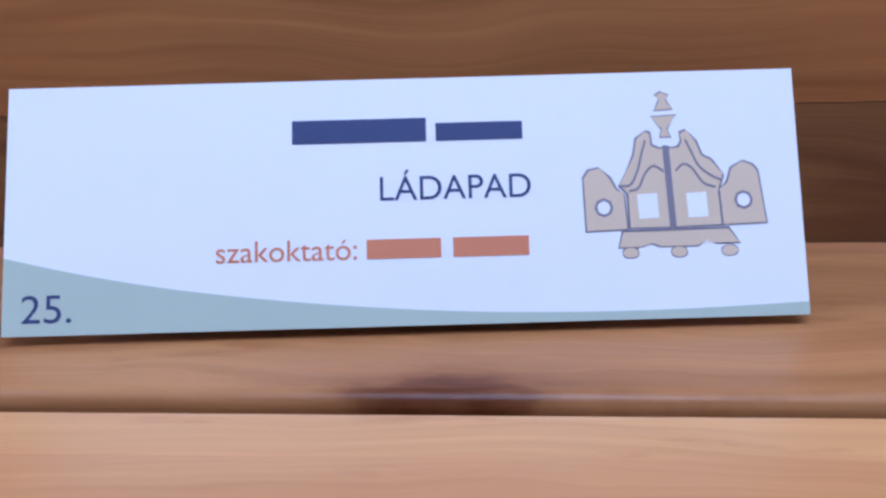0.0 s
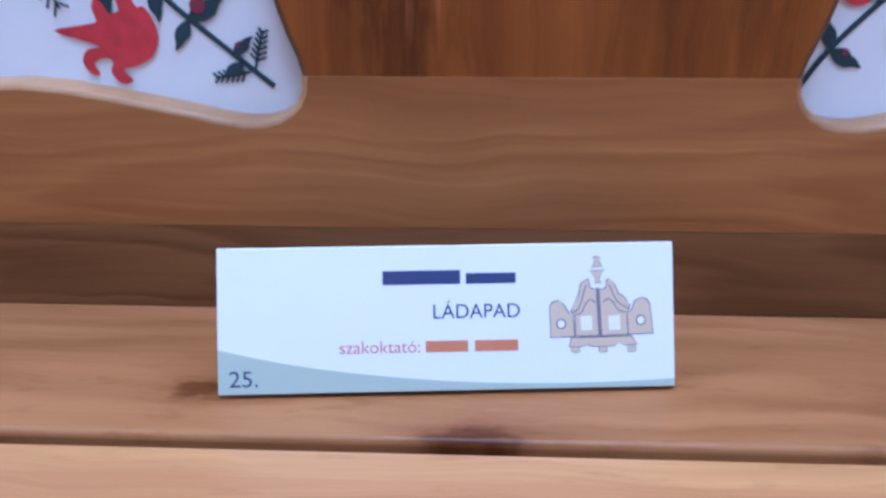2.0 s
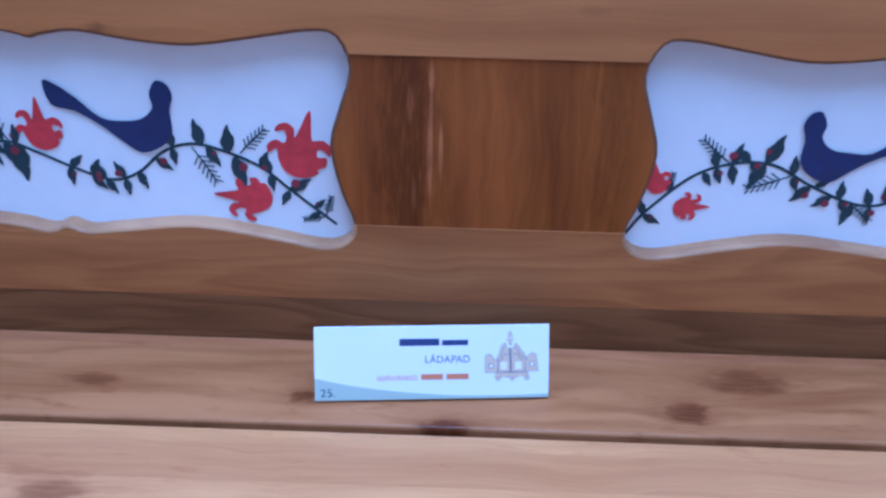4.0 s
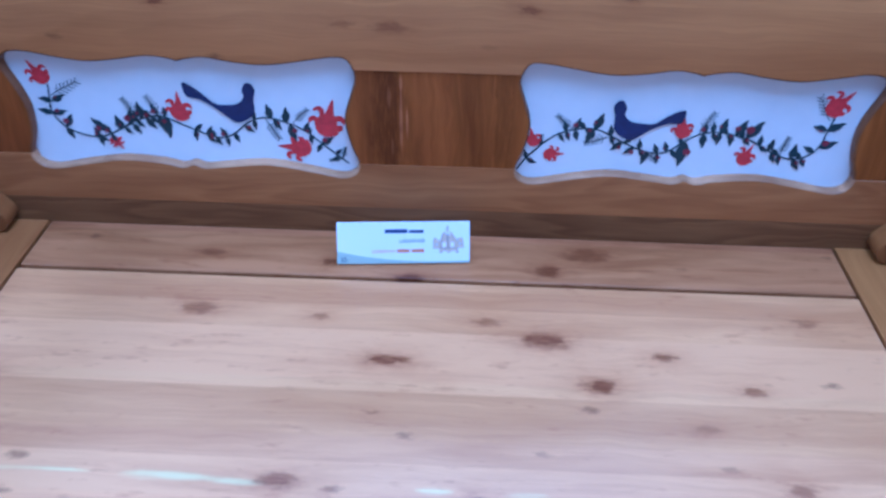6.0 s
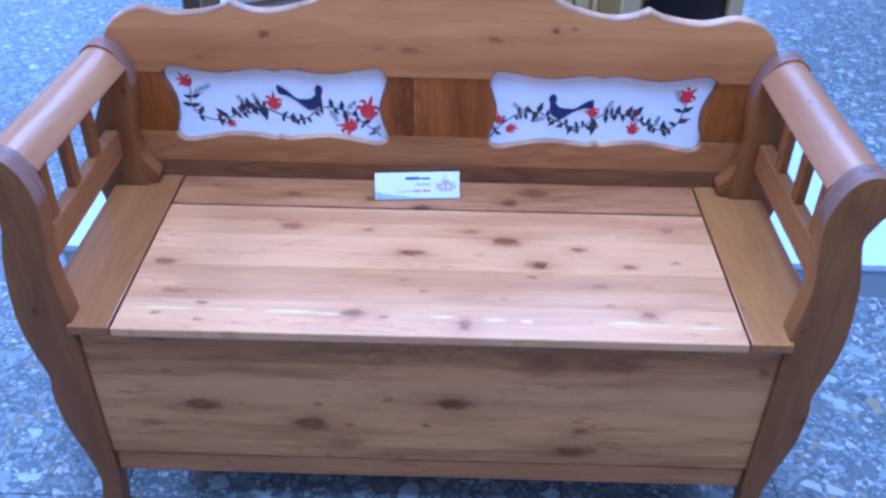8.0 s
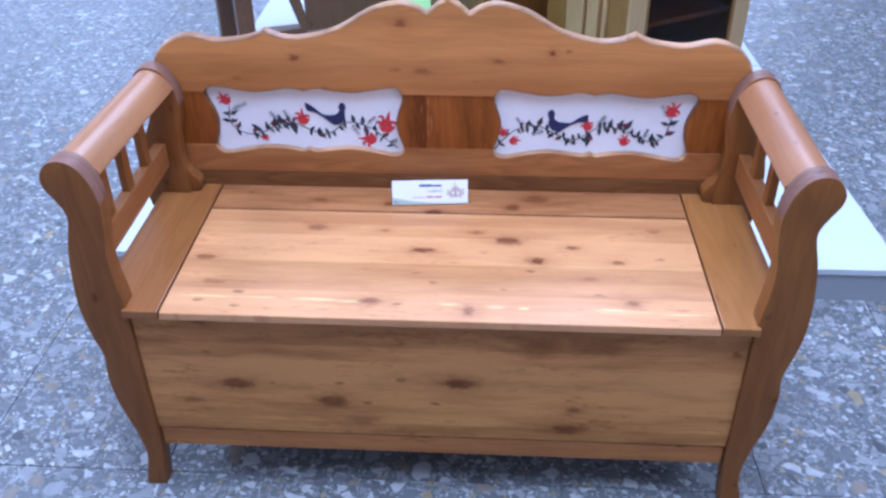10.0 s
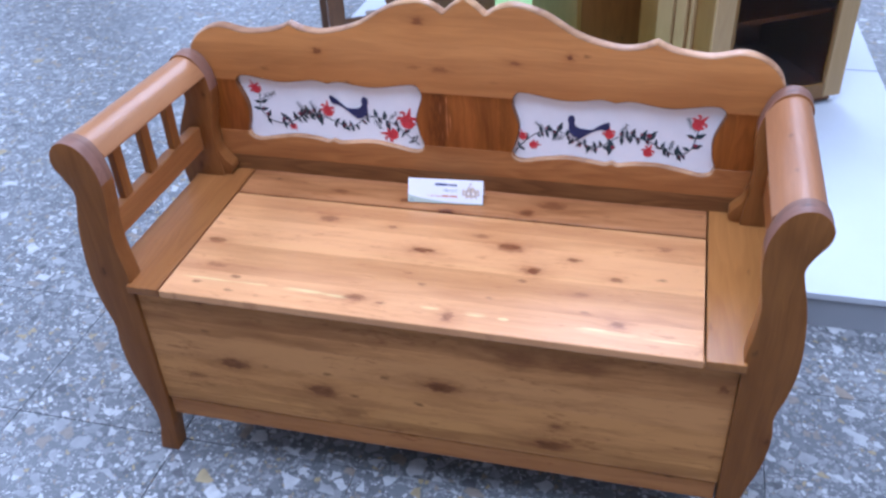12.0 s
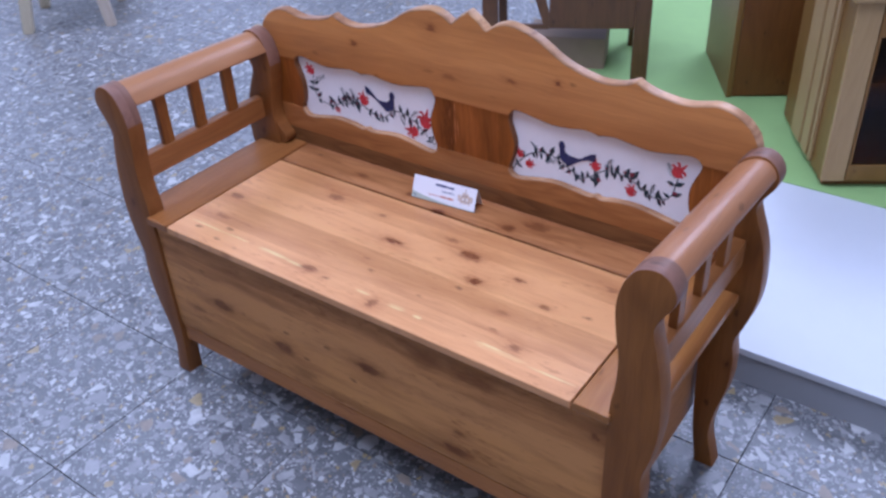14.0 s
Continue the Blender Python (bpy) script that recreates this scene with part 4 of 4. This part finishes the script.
words("LÁDAPAD", 0.470, 0.660, 0.500, 0.097, ink_navy)
words("szakoktató:", 0.264, 0.440, 0.733, 0.085, ink_red)
words("25.", 0.024, 0.086, 0.950, 0.110, ink_navy)
bar(0.360, 0.530, 0.165, 0.262, ink_navy)
bar(0.542, 0.652, 0.188, 0.262, ink_navy)
bar(0.452, 0.545, 0.655, 0.733, ink_red)
bar(0.560, 0.655, 0.655, 0.733, ink_red)
# a small printed emblem of a carved cupboard
LX = lambda x: (0.724 + (x - 1028) / 1420.0)
LV = lambda y: (y - 128) / 437.0


def emblem(points, material, lift, smooth=0):
    card_shape("printed_emblem", [(LX(x), LV(y)) for x, y in points], material, lift=lift * 0.16, smooth=smooth)


def emblem_pair(points, lift=0.0003, line=3.0):
    cx = sum(p[0] for p in points) / len(points)
    cy = sum(p[1] for p in points) / len(points)
    emblem([(x + line * (1 if x > cx else -1), y + line * (1 if y > cy else -1)) for x, y in points], emblem_line, lift)
    emblem(points, emblem_tan, lift + 0.0002)


emblem_pair([(1032, 318), (1042, 304), (1062, 300), (1078, 318), (1088, 338), (1102, 345), (1106, 408), (1034, 410)])
emblem_pair([(1274, 342), (1290, 330), (1298, 306), (1316, 294), (1334, 300), (1344, 312), (1354, 402), (1278, 404)])
emblem_pair([(1112, 406), (1110, 345), (1096, 330), (1112, 302), (1124, 280), (1130, 250), (1145, 236), (1154, 240), (1156, 262), (1170, 268), (1178, 266), (1182, 406)])
emblem_pair([(1192, 406), (1188, 268), (1206, 266), (1212, 256), (1210, 240), (1222, 236), (1236, 256), (1246, 282), (1262, 290), (1282, 314), (1272, 342), (1274, 404)])
emblem_pair([(1098, 414), (1286, 412), (1304, 436), (1258, 436), (1246, 432), (1228, 440), (1164, 440), (1150, 434), (1128, 440), (1090, 440)], 0.0003, 2.5)
emblem([(1176, 262), (1188, 262), (1194, 408), (1182, 408)], emblem_line, 0.0007)
for lx in (1110, 1196, 1286):
    emblem_pair([(lx + 14 * math.cos(a * 0.5236), 450 + 9 * math.sin(a * 0.5236)) for a in range(12)], 0.0003, 1.5)
emblem_pair([(1160, 210), (1204, 208), (1194, 220), (1186, 232), (1192, 246), (1174, 246), (1178, 232), (1168, 222)], 0.0003, 2)
emblem_pair([(1166, 198), (1176, 180), (1168, 172), (1180, 165), (1192, 172), (1186, 180), (1198, 196)], 0.0003, 2)
for lx, ly in ((1066, 370), (1316, 362)):
    emblem([(lx + 17 * math.cos(a * 0.785), ly + 17 * math.sin(a * 0.785)) for a in range(8)], emblem_line, 0.0007)
    emblem([(lx + 12 * math.cos(a * 0.785), ly + 12 * math.sin(a * 0.785)) for a in range(8)], card_white, 0.0009)
for lx in (1126, 1214):
    emblem([(lx, 348), (lx + 36, 346), (lx + 38, 390), (lx + 2, 391)], card_white, 0.0009)

def emblem_stroke(points, width):
    line = smooth_line([(LX(x), LV(y)) for x, y in points], 4)
    left, right = [], []
    for i, p in enumerate(line):
        t = line[min(i + 1, len(line) - 1)] - line[max(i - 1, 0)]
        t = Vector((-t.y * 0.31, t.x / 0.31)).normalized()
        w = Vector((t.x * width / 1420.0, t.y * width / 437.0))
        left.append(p + w)
        right.append(p - w)
    card_shape("printed_emblem", [tuple(p) for p in left + right[::-1]], emblem_line, lift=0.00013)


for pts in ([(1098, 332), (1116, 330), (1130, 304), (1138, 276), (1146, 252)], [(1280, 326), (1262, 318), (1240, 300), (1226, 270), (1218, 252)], [(1112, 342), (1130, 336), (1142, 312), (1158, 298), (1176, 308)], [(1198, 308), (1212, 296), (1228, 304), (1246, 330), (1268, 338)]):
    emblem_stroke(pts, 2.2)
for pts in ([(1109, 346), (1110, 406)], [(1273, 344), (1276, 404)], [(1098, 412), (1288, 410)]):
    emblem_stroke(pts, 2.0)

# ---- the other exhibits on the platform ----
BASE = PH + 0.004


def turned_thing(ob, x, y, z, ang):
    ob.matrix_world = pose(x, y, z, 0, 0, ang)
    return ob


cab = thing("display_cabinet", "cream pine display cabinet with a dark glass door", "cabinet")
turned_thing(cab, 0.490, 1.030, BASE, 31.0)
CW, CD, CH = 0.487, 0.43, 0.545
part("plinth", box(0.012, CW - 0.012, 0.012, CD, 0.0, 0.022, 0.002), brown_wood, cab, "dark brown plinth")
part("side_panel", box(0.0, 0.018, 0.0, CD, 0.022, CH, 0.002), ochre, cab)
part("side_panel", box(CW - 0.018, CW, 0.0, CD, 0.022, CH, 0.002), ochre, cab)
for my, mw in ((0.095, 0.018), (0.135, 0.058), (0.212, 0.092)):
    part("moulding", box(-0.010, 0.001, my, my + mw, 0.030, CH - 0.004, 0.003), cream, cab, "cream vertical moulding")
part("back_panel", box(0.018, CW - 0.018, CD - 0.012, CD, 0.022, CH, 0.0), brown_wood, cab)
part("bottom_board", box(0.018, CW - 0.018, 0.004, CD - 0.012, 0.022, 0.04, 0.0), brown_wood, cab)
part("shelf", box(0.018, CW - 0.018, 0.05, CD - 0.012, 0.28, 0.295, 0.0), brown_wood, cab)
part("front_stile", box(-0.002, 0.062, -0.014, 0.0, 0.024, CH, 0.003), cream, cab, "cream front stile")
part("front_stile", box(CW - 0.062, CW + 0.002, -0.014, 0.0, 0.024, CH, 0.003), cream, cab, "cream front stile")
door = part("door", box(0.064, CW - 0.064, -0.013, 0.004, 0.024, 0.075, 0.003), ochre, cab, "ochre pine door with glass")
part("door_rail", box(0.064, CW - 0.064, -0.013, 0.004, CH - 0.098, CH - 0.002, 0.003), ochre, door)
for a in (0.064, CW - 0.072):
    part("door_stile", box(a, a + 0.008, -0.013, 0.004, 0.075, CH - 0.098, 0.002), ochre, door)
part("pane", box(0.072, CW - 0.072, -0.007, -0.003, 0.075, CH - 0.098, 0.0), dark_glass, door, "dark glass pane")
part("cornice", box(-0.022, CW + 0.022, -0.034, CD, CH, CH + 0.028, 0.006), cream, cab, "cream cornice")

cup = thing("brown_cabinet", "dark brown wooden cabinet with a lighter edge", "cabinet")
turned_thing(cup, 0.050, 1.470, BASE, 31.0)
part("side_panel", box(0.0, 0.018, 0.0, 0.42, 0.0, 0.70, 0.002), ochre, cup, "lighter brown side board")
part("door", box(0.020, 0.58, 0.004, 0.022, 0.004, 0.698, 0.002), brown_wood, cup, "plain dark brown door")
part("side_panel", box(0.582, 0.60, 0.0, 0.42, 0.0, 0.70, 0.002), ochre, cup)
part("back_panel", box(0.018, 0.582, 0.408, 0.42, 0.0, 0.70, 0.0), brown_wood, cup)
part("top", box(-0.01, 0.61, -0.012, 0.43, 0.70, 0.722, 0.003), brown_wood, cup)

table = thing("low_table", "dark brown wooden table with square legs", "table")
turned_thing(table, -0.756, 1.18, PH, 27.0)
TW, TD, TH = 0.575, 0.40, 0.46
for a, b_ in ((0.0, 0.0), (TW - 0.046, 0.0), (0.0, TD - 0.046), (TW - 0.046, TD - 0.046)):
    part("leg", box(a, a + 0.056, b_, b_ + 0.046, 0.0, TH, 0.004), dark_wood, table)
part("apron", box(0.235, TW - 0.042, 0.010, 0.028, 0.20, TH, 0.002), dark_wood, table)
part("apron", box(TW - 0.028, TW - 0.010, 0.042, TD - 0.042, 0.20, TH, 0.002), dark_wood, table)
part("stretcher", box(0.042, 0.235, 0.014, 0.030, 0.195, 0.212, 0.002), dark_wood, table)
part("brace", prism([(0.135, TH), (0.185, TH), (0.245, 0.21), (0.215, 0.21)], 0.012, 0.028, 0.002), dark_wood, table)
part("tabletop", box(-0.02, TW + 0.02, -0.02, TD + 0.02, TH, TH + 0.024, 0.004), dark_wood, table)
carton = tagged(finish("storage_box", box(-0.16, 0.13, -0.09, 0.09, 0.0, 0.12, 0.003), grey_board), "grey-brown board box under the table", "box")
turned_thing(carton, -0.575, 1.52, PH, 21.0)

# ---- a pale stool on the floor ----
stool = thing("stool", "pale cream wooden stool with splayed legs", "stool")
turned_thing(stool, -3.06, 1.04, 0.0, 45.0)


def splayed_leg(x, y):
    bm = bmesh.new()
    for z, k, r in ((0.0, 1.0, 0.023), (0.42, 0.72, 0.028)):
        for dx, dy in ((-r, -r), (r, -r), (r, r), (-r, r)):
            bm.verts.new((x * k + dx, y * k + dy, z))
    v = bm.verts[:] if not bm.verts.ensure_lookup_table() else []
    for i in range(4):
        bm.faces.new((v[i], v[(i + 1) % 4], v[4 + (i + 1) % 4], v[4 + i]))
    bm.faces.new(v[3::-1])
    bm.faces.new(v[4:])
    bmesh.ops.bevel(bm, geom=bm.edges[:], offset=0.004, segments=2, affect="EDGES")
    return bm


for a, b_ in ((-0.19, -0.19), (0.19, -0.19), (-0.19, 0.19), (0.19, 0.19)):
    part("leg", splayed_leg(a, b_), pale_wood, stool)
part("seat", box(-0.19, 0.19, -0.19, 0.19, 0.42, 0.45, 0.008), pale_wood, stool)

# ---- windows ----
def window(name, m, w):
    """A framed window with a mullion; the frame stands in the wall's opening."""
    win = tagged(new(name), "wide window with a pale frame", "window", kind="structure")
    h = HEAD - SILL
    for a, b_, c, d in ((-w / 2, -w / 2 + 0.06, 0, h), (w / 2 - 0.06, w / 2, 0, h), (-w / 2 + 0.06, w / 2 - 0.06, 0, 0.06), (-w / 2 + 0.06, w / 2 - 0.06, h - 0.06, h), (-0.03, 0.03, 0.06, h - 0.06)):
        part("window_frame", box(a, b_, -0.03, 0.03, c, d, 0.004), metal_frame, win)
    win.matrix_world = m


for i, (cx, w) in enumerate(BACK_WINDOWS):
    window("window_%d" % (i + 1), pose(cx, y1 + 0.2 - 0.2, SILL, 0, 0, 0), w)
for i, (cy, w) in enumerate(SIDE_WINDOWS):
    window("window_%d" % (i + 4), pose(x0, cy, SILL, 0, 0, 90), w)

for i, (cy, w) in enumerate(EAST_WINDOWS):
    window("window_%d" % (i + 7), pose(x1, cy, SILL, 0, 0, 90), w)

# ---- terrazzo slabs ----
GAP = 0.0007


def slab_mesh():
    bm = box(-TILE / 2 + GAP, TILE / 2 - GAP, -TILE / 2 + GAP, TILE / 2 - GAP, -0.02, 0.0, 0)
    bm.normal_update()
    top = [f for f in bm.faces if f.normal.z > 0.9]
    bmesh.ops.bevel(bm, geom=[e for f in top for e in f.edges], offset=0.0012, segments=1, affect="EDGES")
    me = bpy.data.meshes.new("slab")
    bm.to_mesh(me)
    bm.free()
    me.materials.append(floor_stone)
    return me


slab = slab_mesh()
rest = bmesh.new()
ix0, ix1 = math.ceil((x0 - TX) / TILE), math.floor((x1 - TX) / TILE) - 1
iy0, iy1 = math.ceil((y0 - TY) / TILE), math.floor((y1 - TY) / TILE) - 1
for i in range(ix0, ix1 + 1):
    for j in range(iy0, iy1 + 1):
        px, py = TX + (i + 0.5) * TILE, TY + (j + 0.5) * TILE
        if -3.6 < px < 1.9 and -1.3 < py < 3.1:
            ob = new("slab", slab)
            ob.location = (px, py, 0.0)
            ob.parent = floor
        else:
            k = TILE / 2 - GAP
            q = [rest.verts.new((px + a * k, py + b_ * k, 0.0)) for a, b_ in ((-1, -1), (1, -1), (1, 1), (-1, 1))]
            rest.faces.new(q)
tagged(part("slab_field", rest, floor_stone, floor), kind="stuff")
